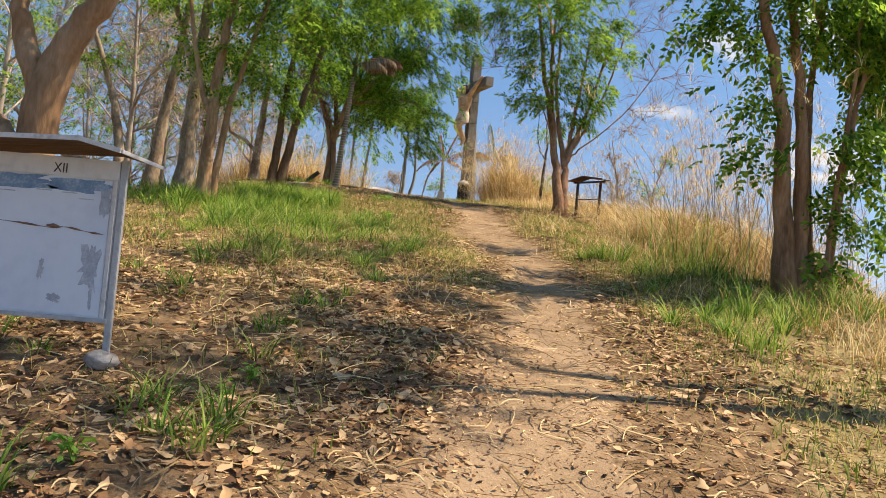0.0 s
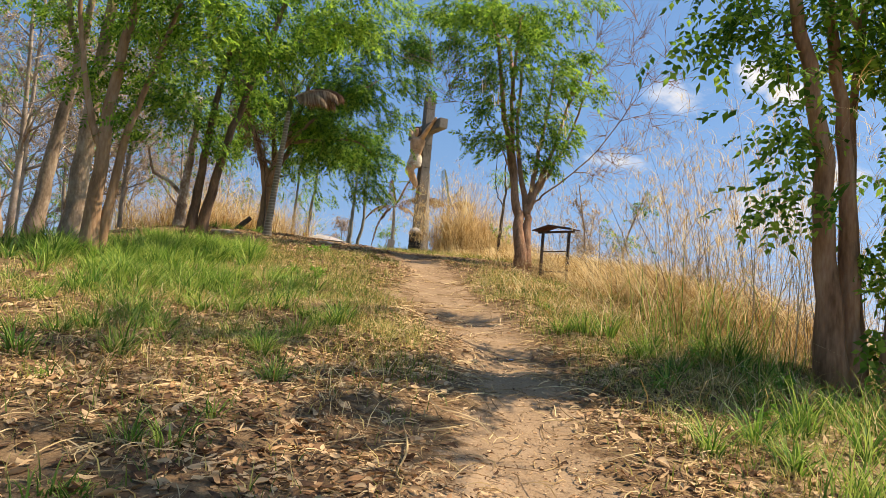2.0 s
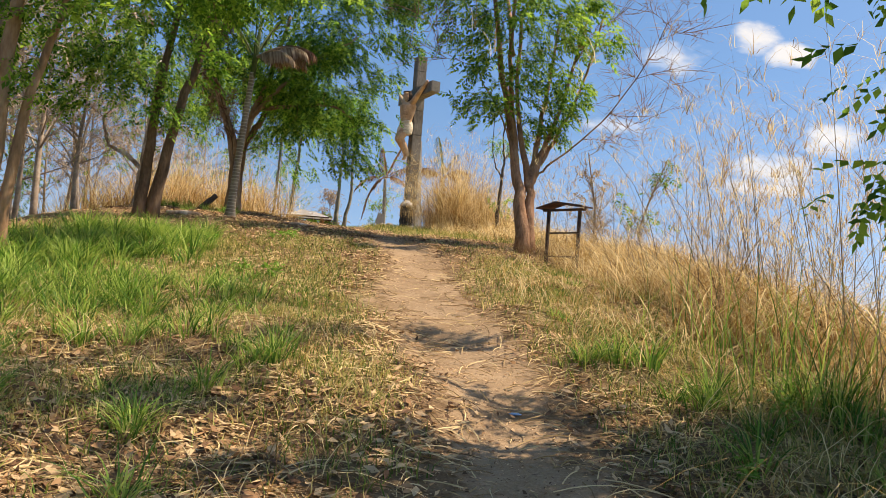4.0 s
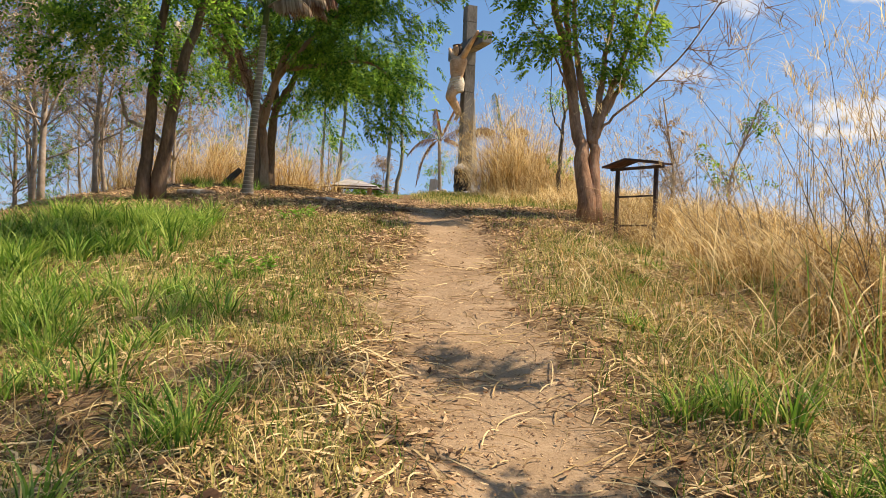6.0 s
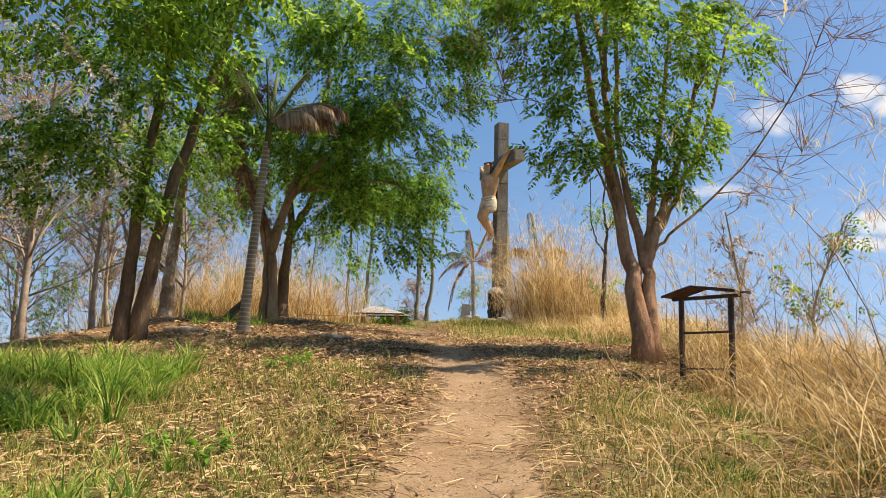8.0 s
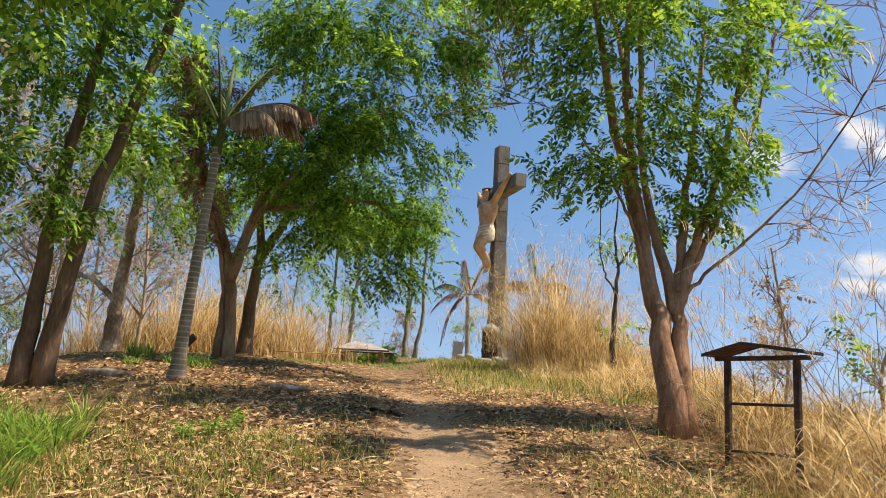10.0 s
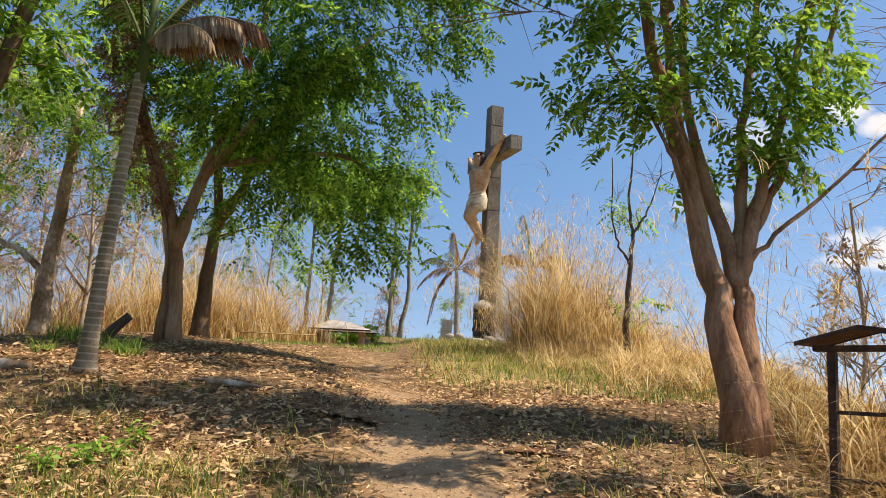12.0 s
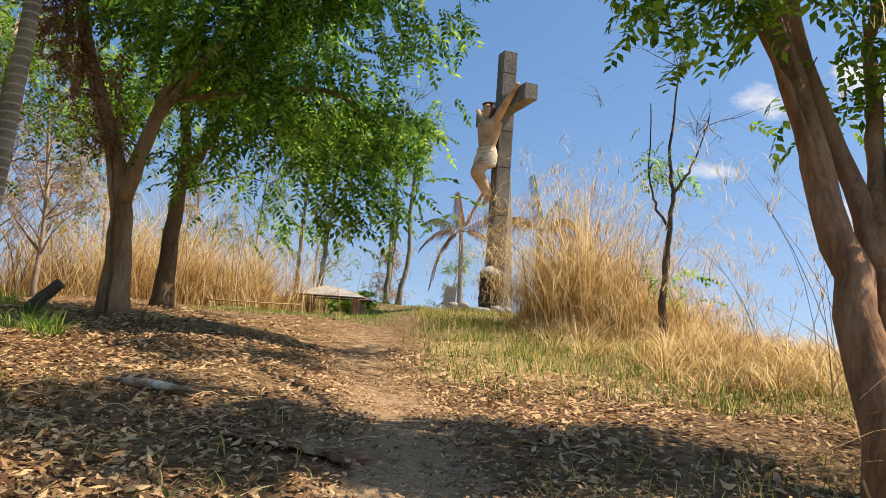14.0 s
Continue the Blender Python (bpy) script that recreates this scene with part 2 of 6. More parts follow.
def ground_material():
    mt = bpy.data.materials.new("hillside_earth")
    mt.use_nodes = True
    nt = mt.node_tree
    nt.nodes.clear()
    N = nt.nodes.new
    tc = N("ShaderNodeTexCoord")

    def noise_at(scale, detail=5, rough=0.55):
        n = N("ShaderNodeTexNoise")
        n.inputs["Scale"].default_value, n.inputs["Detail"].default_value, n.inputs["Roughness"].default_value = scale, detail, rough
        nt.links.new(tc.outputs["Object"], n.inputs["Vector"])
        return n.outputs["Fac"]

    def ramp(src, stops):
        r = N("ShaderNodeValToRGB")
        el = r.color_ramp.elements
        el[0].position, el[0].color = stops[0][0], (*stops[0][1], 1)
        el[1].position, el[1].color = stops[-1][0], (*stops[-1][1], 1)
        for p, c in stops[1:-1]:
            el.new(p).color = (*c, 1)
        nt.links.new(src, r.inputs[0])
        return r.outputs[0]

    def mixc(fac, a, b):
        n = N("ShaderNodeMix")
        n.data_type = "RGBA"
        nt.links.new(fac, n.inputs[0])
        nt.links.new(a, n.inputs[6])
        nt.links.new(b, n.inputs[7])
        return n.outputs[2]

    def m(op, a, b):
        n = N("ShaderNodeMath")
        n.operation = op
        for i, v in enumerate((a, b)):
            if isinstance(v, (int, float)):
                n.inputs[i].default_value = v
            else:
                nt.links.new(v, n.inputs[i])
        return n.outputs[0]

    fine, mid, big = noise_at(60, 6, 0.65), noise_at(9), noise_at(1.3)
    soil = ramp(m("ADD", m("MULTIPLY", fine, 0.5), m("MULTIPLY", mid, 0.5)), [(0.3, (0.085, 0.05, 0.028)), (0.5, (0.2, 0.127, 0.07)), (0.72, (0.35, 0.245, 0.145))])
    dust = ramp(m("ADD", m("MULTIPLY", fine, 0.4), m("ADD", m("MULTIPLY", big, 0.3), m("MULTIPLY", noise_at(4.5, 6, 0.6), 0.3))), [(0.32, (0.19, 0.12, 0.068)), (0.5, (0.315, 0.214, 0.13)), (0.68, (0.45, 0.325, 0.212))])
    dry = ramp(m("ADD", m("MULTIPLY", fine, 0.5), m("MULTIPLY", big, 0.5)), [(0.3, (0.17, 0.13, 0.06)), (0.5, (0.3, 0.23, 0.11)), (0.7, (0.42, 0.34, 0.17))])
    far = ramp(m("ADD", m("MULTIPLY", noise_at(0.02), 0.6), m("MULTIPLY", noise_at(0.3), 0.4)), [(0.35, (0.07, 0.1, 0.04)), (0.5, (0.15, 0.16, 0.08)), (0.65, (0.26, 0.22, 0.12))])
    at = {}
    for key in ("path", "dry", "far"):
        a = N("ShaderNodeAttribute")
        a.attribute_name = key
        at[key] = a.outputs["Fac"]
    edge = N("ShaderNodeMapRange")
    edge.inputs[1].default_value, edge.inputs[2].default_value = 0.42, 0.62
    nt.links.new(m("ADD", at["path"], m("ADD", m("MULTIPLY", m("SUBTRACT", mid, 0.5), 1.1), m("MULTIPLY", m("SUBTRACT", noise_at(3.2), 0.5), 1.1))), edge.inputs[0])
    edge2 = N("ShaderNodeMapRange")
    edge2.inputs[1].default_value, edge2.inputs[2].default_value = 0.35, 0.7
    nt.links.new(m("ADD", at["dry"], m("MULTIPLY", m("SUBTRACT", mid, 0.5), 0.9)), edge2.inputs[0])
    col = mixc(edge2.outputs[0], soil, dry)
    col = mixc(edge.outputs[0], col, dust)
    col = mixc(at["far"], col, far)
    bs = N("ShaderNodeBsdfPrincipled")
    nt.links.new(col, bs.inputs["Base Color"])
    bs.inputs["Roughness"].default_value, bs.inputs["Specular IOR Level"].default_value = 0.95, 0.1
    bp = N("ShaderNodeBump")
    bp.inputs["Strength"].default_value, bp.inputs["Distance"].default_value = 0.6, 0.02
    nt.links.new(m("ADD", m("ADD", m("MULTIPLY", fine, 0.6), m("MULTIPLY", noise_at(24), 0.7)), mid), bp.inputs["Height"])
    nt.links.new(bp.outputs[0], bs.inputs["Normal"])
    out = N("ShaderNodeOutputMaterial")
    nt.links.new(bs.outputs[0], out.inputs["Surface"])
    return mt


M["earth"] = ground_material()


# ---- mesh helpers ----
def mesh_np(name, V, Q, smooth=False):
    """A mesh from an (n, 3) array of places and an (m, 4) array of quads."""
    V, Q = np.asarray(V, dtype=np.float32), np.asarray(Q, dtype=np.int32)
    me = bpy.data.meshes.new(name)
    me.vertices.add(len(V))
    me.vertices.foreach_set("co", V.ravel())
    me.loops.add(Q.size)
    me.loops.foreach_set("vertex_index", Q.ravel())
    me.polygons.add(len(Q))
    me.polygons.foreach_set("loop_start", np.arange(0, Q.size, Q.shape[1], dtype=np.int32))
    if smooth:
        me.polygons.foreach_set("use_smooth", np.ones(len(Q), dtype=bool))
    me.update(calc_edges=True)
    me.validate()
    return me


def part(name, data, material, parent=None, label=""):
    """Links a bmesh or mesh as one object, under parent where one is given."""
    if isinstance(data, bmesh.types.BMesh):
        me = bpy.data.meshes.new(name)
        data.to_mesh(me)
        data.free()
        data = me
    if material is not None:
        data.materials.clear()
        data.materials.append(material)
    ob = new(name, data)
    ob.parent = parent
    if label:
        ob["label"] = label
    return ob


def empty(name, m, label, category, group="", kind=""):
    ob = new(name)
    ob.matrix_world = m
    return tagged(ob, label, category, group, kind)


def box(x0, y0, z0, x1, y1, z1, bevel=0.006, bm=None):
    """A bevelled block between two corners."""
    b2 = bmesh.new()
    bmesh.ops.create_cube(b2, size=1.0, matrix=Matrix.LocRotScale(((x0 + x1) / 2, (y0 + y1) / 2, (z0 + z1) / 2), None, (x1 - x0, y1 - y0, z1 - z0)))
    if bevel:
        bmesh.ops.bevel(b2, geom=b2.edges[:], offset=bevel, segments=2, affect="EDGES")
    if bm is None:
        return b2
    tmp = bpy.data.meshes.new("tmp")
    b2.to_mesh(tmp)
    b2.free()
    bm.from_mesh(tmp)
    bpy.data.meshes.remove(tmp)
    return bm


def curve_points(ctrl, n):
    """Catmull-Rom through control points: an (n, 3) array."""
    P = np.array(ctrl, float)
    if len(P) == 2:
        return P[0] + np.linspace(0, 1, n)[:, None] * (P[1] - P[0])
    P = np.vstack([2 * P[0] - P[1], P, 2 * P[-1] - P[-2]])
    out = []
    for s in np.linspace(0, len(P) - 3 - 1e-9, n):
        i, f = int(s), s - int(s)
        a, b, c, d = P[i:i + 4]
        out.append(0.5 * (2 * b + (c - a) * f + (2 * a - 5 * b + 4 * c - d) * f * f + (3 * b - a - 3 * c + d) * f ** 3))
    return np.array(out)


def tube(pts, rad, sides=8, lump=0.0, rng=None, flat=1.0):
    """Quads of a round limb along pts with radii rad, closed at both ends."""
    pts, n = np.asarray(pts, float), len(pts)
    rad = np.broadcast_to(np.asarray(rad, float), (n,)).copy()
    tang = np.gradient(pts, axis=0)
    tang /= np.linalg.norm(tang, axis=1)[:, None] + 1e-9
    ref = np.array([1.0, 0.13, 0.07]) if abs(tang[0][0]) < 0.8 else np.array([0.0, 1.0, 0.1])
    ang = np.linspace(0, 2 * np.pi, sides, endpoint=False)
    rings = []
    for i in range(n):
        u = ref - tang[i] * ref.dot(tang[i])
        u /= np.linalg.norm(u) + 1e-9
        w = np.cross(tang[i], u)
        ref = u
        r = rad[i] * np.ones(sides)
        if lump and rng is not None:
            r = r * (1 + lump * np.sin(ang * 3 + i * 0.35) + rng.normal(0, lump * 0.35, sides))
        rings.append(pts[i] + (np.cos(ang) * r)[:, None] * u + (np.sin(ang) * r * flat)[:, None] * w)
    V = np.vstack(rings + [pts[:1], pts[-1:]])
    Q = []
    for i in range(n - 1):
        for j in range(sides):
            k = (j + 1) % sides
            Q.append((i * sides + j, i * sides + k, (i + 1) * sides + k, (i + 1) * sides + j))
    c0, c1 = n * sides, n * sides + 1
    for j in range(0, sides, 2):
        k, l = (j + 1) % sides, (j + 2) % sides
        Q.append((c0, l, k, j))
        Q.append((c1, (n - 1) * sides + j, (n - 1) * sides + k, (n - 1) * sides + l))
    return V, np.array(Q)


def join(pieces):
    V, Q, k = [], [], 0
    for v, q in pieces:
        V.append(v)
        Q.append(np.asarray(q) + k)
        k += len(v)
    return np.vstack(V), np.vstack(Q)


# ---- the hillside ----
PATH_Y = np.array([-30, -3, 0, 3.5, 5.8, 9.5, 11, 12.5, 14.3, 17.5, 20, 22, 24, 27, 32, 45.0])
PATH_X = np.array([0.0, 0.1, 0.2, 0.4, 0.85, 1.22, 1.2, 0.95, 0.68, 0.78, 0.3, -0.05, -0.6, -1.05, -1.5, -2.0])


def path_x(y):
    return np.interp(y, PATH_Y, PATH_X)


def wobble(x, y):
    return (0.022 * np.sin(2.1 * x + 1.3 * y) + 0.018 * np.sin(-1.7 * x + 3.1 * y + 1) + 0.012 * np.sin(5.3 * x - 2.2 * y + 2) + 0.008 * np.sin(7.7 * y + 4.1 * x)
            + 0.05 * np.sin(0.63 * x + 0.41 * y + 0.5))


def height(x, y):
    """Height of the ground."""
    x, y = np.asarray(x, float), np.asarray(y, float)
    z = np.interp(y, [-4000, -120, -30, 21, 26, 38, 43, 48, 70, 160, 4000], [-32, -20, -5.16, 3.61, 4.11, 5.1, 5.2, 4.9, -3.5, -32, -34])
    z = z + 0.14 * np.exp(-(((x + 4.2) / 2.2) ** 2 + ((y - 25) / 3.0) ** 2))
    z = z - 0.2 * np.exp(-(((x - 3.7) / 0.8) ** 2 + ((y - 18.2) / 1.5) ** 2))
    z = z - 0.38 * np.exp(-(((x + 2.9) / 1.7) ** 2 + ((y - 34.8) / 2.0) ** 2))
    edge_r = np.interp(y, [0, 10, 20, 30, 40], [5.5, 5.2, 4.6, 4.6, 5.5])
    edge_l = np.interp(y, [0, 12, 20, 30, 40], [-8, -6.8, -5.4, -7.2, -9])
    dr, dl = np.maximum(0, x - edge_r), np.maximum(0, edge_l - x)
    drop = 0.6 * (np.sqrt(dr * dr + 2.2) - 1.483) + 0.5 * (np.sqrt(dl * dl + 4.0) - 2.0)
    z = z - drop
    low = np.interp(np.hypot(x, y), [0, 60, 300], [-30, -30, -34.0])
    z = np.where(z < low + 2, low + 2 * np.exp(np.minimum(0, (z - low - 2) / 2)), z)
    near = np.exp(-np.maximum(0, np.hypot(x, y - 16) - 25) / 10)
    d = np.abs(x - path_x(y))
    z = z + wobble(x, y) * near - 0.05 * np.exp(-(d / 0.55) ** 2) * near
    return z


def ground_sheet():
    def grow(a, end, step):
        out = []
        while a < end:
            step *= 1.16
            a += step
            out.append(a)
        return np.array(out)
    xs = np.arange(-7.5, 6.6, 0.11)
    xs = np.concatenate([-grow(7.5, 4200, 0.11)[::-1], xs, grow(xs[-1], 4200, 0.11)])
    ys = np.arange(-3, 34, 0.11)
    ys = np.concatenate([-grow(3, 4200, 0.11)[::-1], ys, grow(ys[-1], 4200, 0.11)])
    X, Y = np.meshgrid(xs, ys)
    Z = height(X, Y)
    nx, ny = len(xs), len(ys)
    idx = np.arange(nx * ny).reshape(ny, nx)
    Q = np.stack([idx[:-1, :-1], idx[:-1, 1:], idx[1:, 1:], idx[1:, :-1]], -1).reshape(-1, 4)
    me = mesh_np("ground", np.stack([X, Y, Z], -1).reshape(-1, 3), Q, smooth=True)
    d = np.abs(X - path_x(Y))
    half = np.interp(Y, [0, 6, 9, 10.5, 12.3, 14.3, 17.5, 19, 24, 30], [0.34, 0.2, 0.1, 0.08, 0.28, 0.2, 0.1, 0.25, 0.25, 0.2])
    masks = {"path": np.clip(1.0 - (d - half) / 0.6, 0, 1) * np.interp(Y, [17, 20, 23, 30], [1.0, 0.75, 0.55, 0.4]),
             "dry": np.clip(np.where(X > path_x(Y), (X - path_x(Y) - 0.9) / 1.2, 0) * np.interp(Y, [16.5, 18, 22.5, 24], [1, 0, 0, 1]) + np.exp(-((Y - 14) / 3.2) ** 2) * 0.5 + (Y > 23) * (X > 0.0) * 0.9, 0, 1),
             "far": np.clip((np.hypot(X, Y - 16) - 28) / 12, 0, 1)}
    for key, v in masks.items():
        a = me.attributes.new(key, "FLOAT", "POINT")
        a.data.foreach_set("value", v.astype(np.float32).ravel())
    ob = part("ground", me, M["earth"])
    return tagged(ob, "dry brown hillside earth with a worn dirt footpath", "ground", kind="structure")


ground_sheet()


# ---- grasses and litter ----
def blades(xy, h, w, bend, rng, seg=3, away=None, spread=1.0, sink=0.02, z0=None):
    """Curved tapering blades that stand at xy. h: lengths; bend: how far tips lean, as a share of h."""
    n = len(xy)
    az = rng.uniform(0, 2 * np.pi, n) if away is None else away + rng.normal(0, spread, n)
    dirx, diry = np.cos(az), np.sin(az)
    face = az + np.pi / 2 + rng.normal(0, 0.5, n)
    sx, sy = np.cos(face), np.sin(face)
    zb = (height(xy[:, 0], xy[:, 1]) if z0 is None else z0) - sink
    t = np.linspace(0, 1, seg + 1)
    lean = rng.uniform(0.05, 0.35, n)
    V = np.zeros((n, seg + 1, 2, 3))
    for i, s in enumerate(t):
        out = h * (lean * s + bend * s ** 2.2)
        up = h * (s - 0.55 * bend * s ** 2.6 - 0.1 * lean * s)
        half = w * 0.5 * (1.0 - 0.93 * s ** 1.5)
        cx, cy, cz = xy[:, 0] + dirx * out, xy[:, 1] + diry * out, zb + up
        for k, sg in enumerate((-1, 1)):
            V[:, i, k, 0], V[:, i, k, 1], V[:, i, k, 2] = cx + sg * sx * half, cy + sg * sy * half, cz
    base = (np.arange(n) * (seg + 1) * 2)[:, None, None]
    q = np.array([[2 * i, 2 * i + 1, 2 * i + 3, 2 * i + 2] for i in range(seg)])[None]
    return V.reshape(-1, 3), (base + q).reshape(-1, 4)


def scatter(rng, n, x0, x1, y0, y1, keep=None):
    p = np.stack([rng.uniform(x0, x1, n), rng.uniform(y0, y1, n)], -1)
    if keep is not None:
        p = p[rng.uniform(0, 1, n) < keep(p[:, 0], p[:, 1])]
    return p


def tufts(rng, centres, per, radius):
    c = np.repeat(centres, per, axis=0)
    return c + rng.normal(0, radius, c.shape)


def tuft_blades(rng, centres, per, radius, h, w, bend, seg=3):
    """Tufts whose blades arch outwards from the middle."""
    c = np.repeat(centres, per, axis=0)
    off = rng.normal(0, radius, c.shape)
    size = np.repeat(rng.uniform(0.6, 1.25, len(centres)), per)
    n = len(c)
    return blades(c + off, rng.uniform(*h, n) * size, w, rng.uniform(*bend, n), rng, seg, away=np.arctan2(off[:, 1], off[:, 0]), spread=0.5)


def stuff(name, pieces, material, label, category):
    V, Q = join(pieces)
    ob = part(name, mesh_np(name, V, Q), material)
    return tagged(ob, label, category, kind="stuff")


def off_path(x, y):
    return np.clip((np.abs(x - path_x(y)) - 0.45) / 0.6, 0, 1)


def patchy(x, y, f=1.0, k=0.0):
    return np.clip(0.5 + 0.35 * np.sin(1.9 * f * x + 0.7 * y + k) + 0.35 * np.sin(1.1 * f * y - 1.3 * x + 2 * k) + 0.25 * np.sin(4.3 * f * x + 3.7 * f * y + k), 0, 1)


def build_grass():
    r = np.random.default_rng(11)
    # short yellowing growth on both sides of the path
    keep = lambda x, y: off_path(x, y) * (0.12 + 0.88 * patchy(x, y, 1.3)) * np.interp(y, [3, 8, 10, 18, 21], [0.12, 0.35, 1, 1, 0.1]) * np.interp(x, [-6, -4, 3, 4.5], [0.6, 1, 1, 0.7])
    p = scatter(r, 120000, -6, 4.8, 3, 21, keep)
    sp = scatter(r, 16000, 2.0, 5.2, 3.0, 11, lambda x, y: 0.8 * patchy(x, y, 1.7, 1))
    mid = scatter(r, 75000, -4.5, 4.2, 9, 18.5, lambda x, y: off_path(x, y) * np.clip(patchy(x, y, 2.3, 6) - 0.25, 0, 1) * 1.3)
    p = np.vstack([p, sp, mid])
    stuff("short_grass", [blades(p, r.uniform(0.05, 0.2, len(p)), 0.0095, r.uniform(0.1, 0.7, len(p)), r, 2)], M["grass_mix"], "short yellow-green grass growing through dry litter", "grass")
    # grass by the foot of the golden mound
    p = scatter(r, 22000, -1.0, 4.4, 22.2, 36, lambda x, y: np.clip((x - path_x(y) - 0.5) / 0.5, 0, 1) * (0.3 + 0.7 * patchy(x, y, 1.1, 5)))
    foot = [(blades(p, r.uniform(0.08, 0.28, len(p)), 0.012, r.uniform(0.1, 0.6, len(p)), r, 2))]
    stuff("short_grass", foot, M["grass_mix"], "low green-gold grass at the foot of the mound", "grass")
    # lush green bank and single tufts
    pieces = []
    c = scatter(r, 560, -6.2, -1.6, 11.2, 18.5, lambda x, y: np.clip(1.3 - np.hypot((x + 4.0) / 1.8, (y - 15.4) / 2.8) ** 3, 0, 1) * (0.25 + 0.75 * patchy(x, y, 1.7, 3)))
    pieces.append(tuft_blades(r, c[:300], 42, 0.06, (0.2, 0.58), 0.019, (0.2, 1.1), 4))
    c = scatter(r, 170, -4.6, -2.45, 16.7, 19.0, lambda x, y: np.clip(1.3 - np.hypot((x + 3.4) / 1.1, (y - 17.9) / 1.0) ** 3, 0, 1) * (0.3 + 0.7 * patchy(x, y, 2.1, 1)))
    pieces.append(tuft_blades(r, c, 40, 0.06, (0.2, 0.52), 0.018, (0.2, 1.1), 4))
    c = np.vstack([scatter(r, 70, -4.2, -0.5, 8.6, 15.5), scatter(r, 26, -3.2, -0.8, 2.8, 8.6), scatter(r, 14, 2.0, 3.4, 12.5, 17)])
    pieces.append(tuft_blades(r, c, 26, 0.045, (0.1, 0.3), 0.012, (0.2, 1.0), 4))
    c = scatter(r, 90, -3.6, -0.9, 11.2, 14.0, lambda x, y: 0.25 + 0.75 * patchy(x, y, 1.4, 2))
    pieces.append(tuft_blades(r, c, 30, 0.06, (0.2, 0.52), 0.014, (0.2, 1.0), 4))
    for cx, cy, n, rad, hh in [(-0.49, 10.95, 130, 0.12, 0.4), (-0.42, 11.6, 60, 0.1, 0.28), (-2.3, 12.9, 260, 0.3, 0.45), (-3.0, 12.5, 260, 0.35, 0.5), (-3.4, 13.6, 260, 0.4, 0.5), (-1.5, 11.6, 90, 0.2, 0.26), (-0.5, 13.4, 50, 0.1, 0.22), (2.0, 11.4, 70, 0.12, 0.3),
                               (1.4, 26.2, 120, 0.35, 0.2), (2.2, 25.0, 120, 0.4, 0.2), (0.6, 27.5, 120, 0.4, 0.2), (1.0, 25.2, 80, 0.3, 0.16), (3.2, 25.6, 120, 0.4, 0.22), (-0.78, 11.4, 90, 0.1, 0.34), (-0.92, 9.4, 110, 0.16, 0.3), (-0.55, 11.9, 60, 0.1, 0.26), (-1.3, 10.0, 60, 0.14, 0.24), (-2.0, 9.7, 90, 0.2, 0.3), (-2.6, 10.6, 140, 0.26, 0.34),
                               (2.6, 10.7, 160, 0.2, 0.5), (2.3, 11.3, 90, 0.14, 0.36), (3.2, 9.0, 90, 0.14, 0.38), (3.0, 8.2, 80, 0.12, 0.4), (2.7, 7.5, 50, 0.1, 0.3), (3.7, 8.5, 150, 0.28, 0.4),
                               (4.6, 8.8, 170, 0.3, 0.45), (3.3, 10.2, 190, 0.3, 0.55), (3.0, 7.0, 40, 0.08, 0.28), (-1.9, 12.6, 120, 0.2, 0.34), (2.2, 13.1, 60, 0.12, 0.3), (-1.75, 18.4, 30, 0.12, 0.2),
                               (-1.35, 14.6, 50, 0.14, 0.25), (-2.5, 16.8, 120, 0.25, 0.38), (-4.6, 24.0, 160, 0.3, 0.3), (-5.4, 25.4, 160, 0.4, 0.34), (-4.2, 22.6, 90, 0.2, 0.28), (-3.4, 22.9, 170, 0.22, 0.3), (-3.7, 23.4, 120, 0.25, 0.28), (-1.1, 6.1, 10, 0.04, 0.12)]:
        cc = np.array([[cx, cy]]) + r.normal(0, rad * 0.6, (max(1, n // 35), 2))
        pieces.append(tuft_blades(r, cc, 40, 0.05, (0.5 * hh, 1.15 * hh), 0.012, (0.2, 1.0), 4))
    c = scatter(r, 40, 2.6, 5.4, 6.5, 11.0, lambda x, y: 0.8 * patchy(x, y, 1.5, 2))
    p = tufts(r, c, 40, 0.09)
    pieces.append(blades(p, r.uniform(0.2, 0.6, len(p)), 0.011, r.uniform(0.15, 0.6, len(p)), r, 3))
    p = scatter(r, 7000, -5, -1.0, 30, 40)
    pieces.append(blades(p, r.uniform(0.05, 0.14, len(p)), 0.014, r.uniform(0.1, 0.6, len(p)), r, 2))
    # upright sedge under the edge tree, and coarse tufts in the litter
    p = scatter(r, 330, 2.8, 4.4, 9.8, 13.0, lambda x, y: np.clip((x - 2.4) / 1.0, 0.2, 1) * (0.2 + 0.8 * patchy(x, y, 1.9, 1)))
    pieces.append(blades(p, r.uniform(0.45, 1.25, len(p)), 0.012, r.uniform(0.05, 0.5, len(p)), r, 5))
    c = np.vstack([scatter(r, 11, -3.4, -0.6, 8.4, 11.4), scatter(r, 9, 2.2, 3.4, 7.2, 11.6)])
    pieces.append(tuft_blades(r, c, 46, 0.05, (0.2, 0.5), 0.015, (0.2, 1.1), 4))
    stuff("green_grass", pieces, M["grass"], "lush green grass tufts on the sunny bank", "grass")
    # matted golden grass along the right-hand edge
    pieces = []
    p = scatter(r, 26000, 1.9, 6.2, 11.5, 22, lambda x, y: np.clip((x - np.interp(y, [11, 14, 17, 18.5, 22], [3.7, 3.5, 3.2, 3.1, 3.3])) / 0.6, 0, 1) * (0.45 + 0.55 * patchy(x, y, 1.4, 7)))
    pieces.append(blades(p[::3], r.uniform(0.15, 0.5, len(p[::3])), 0.011, r.uniform(0.5, 1.5, len(p[::3])), r, 4))
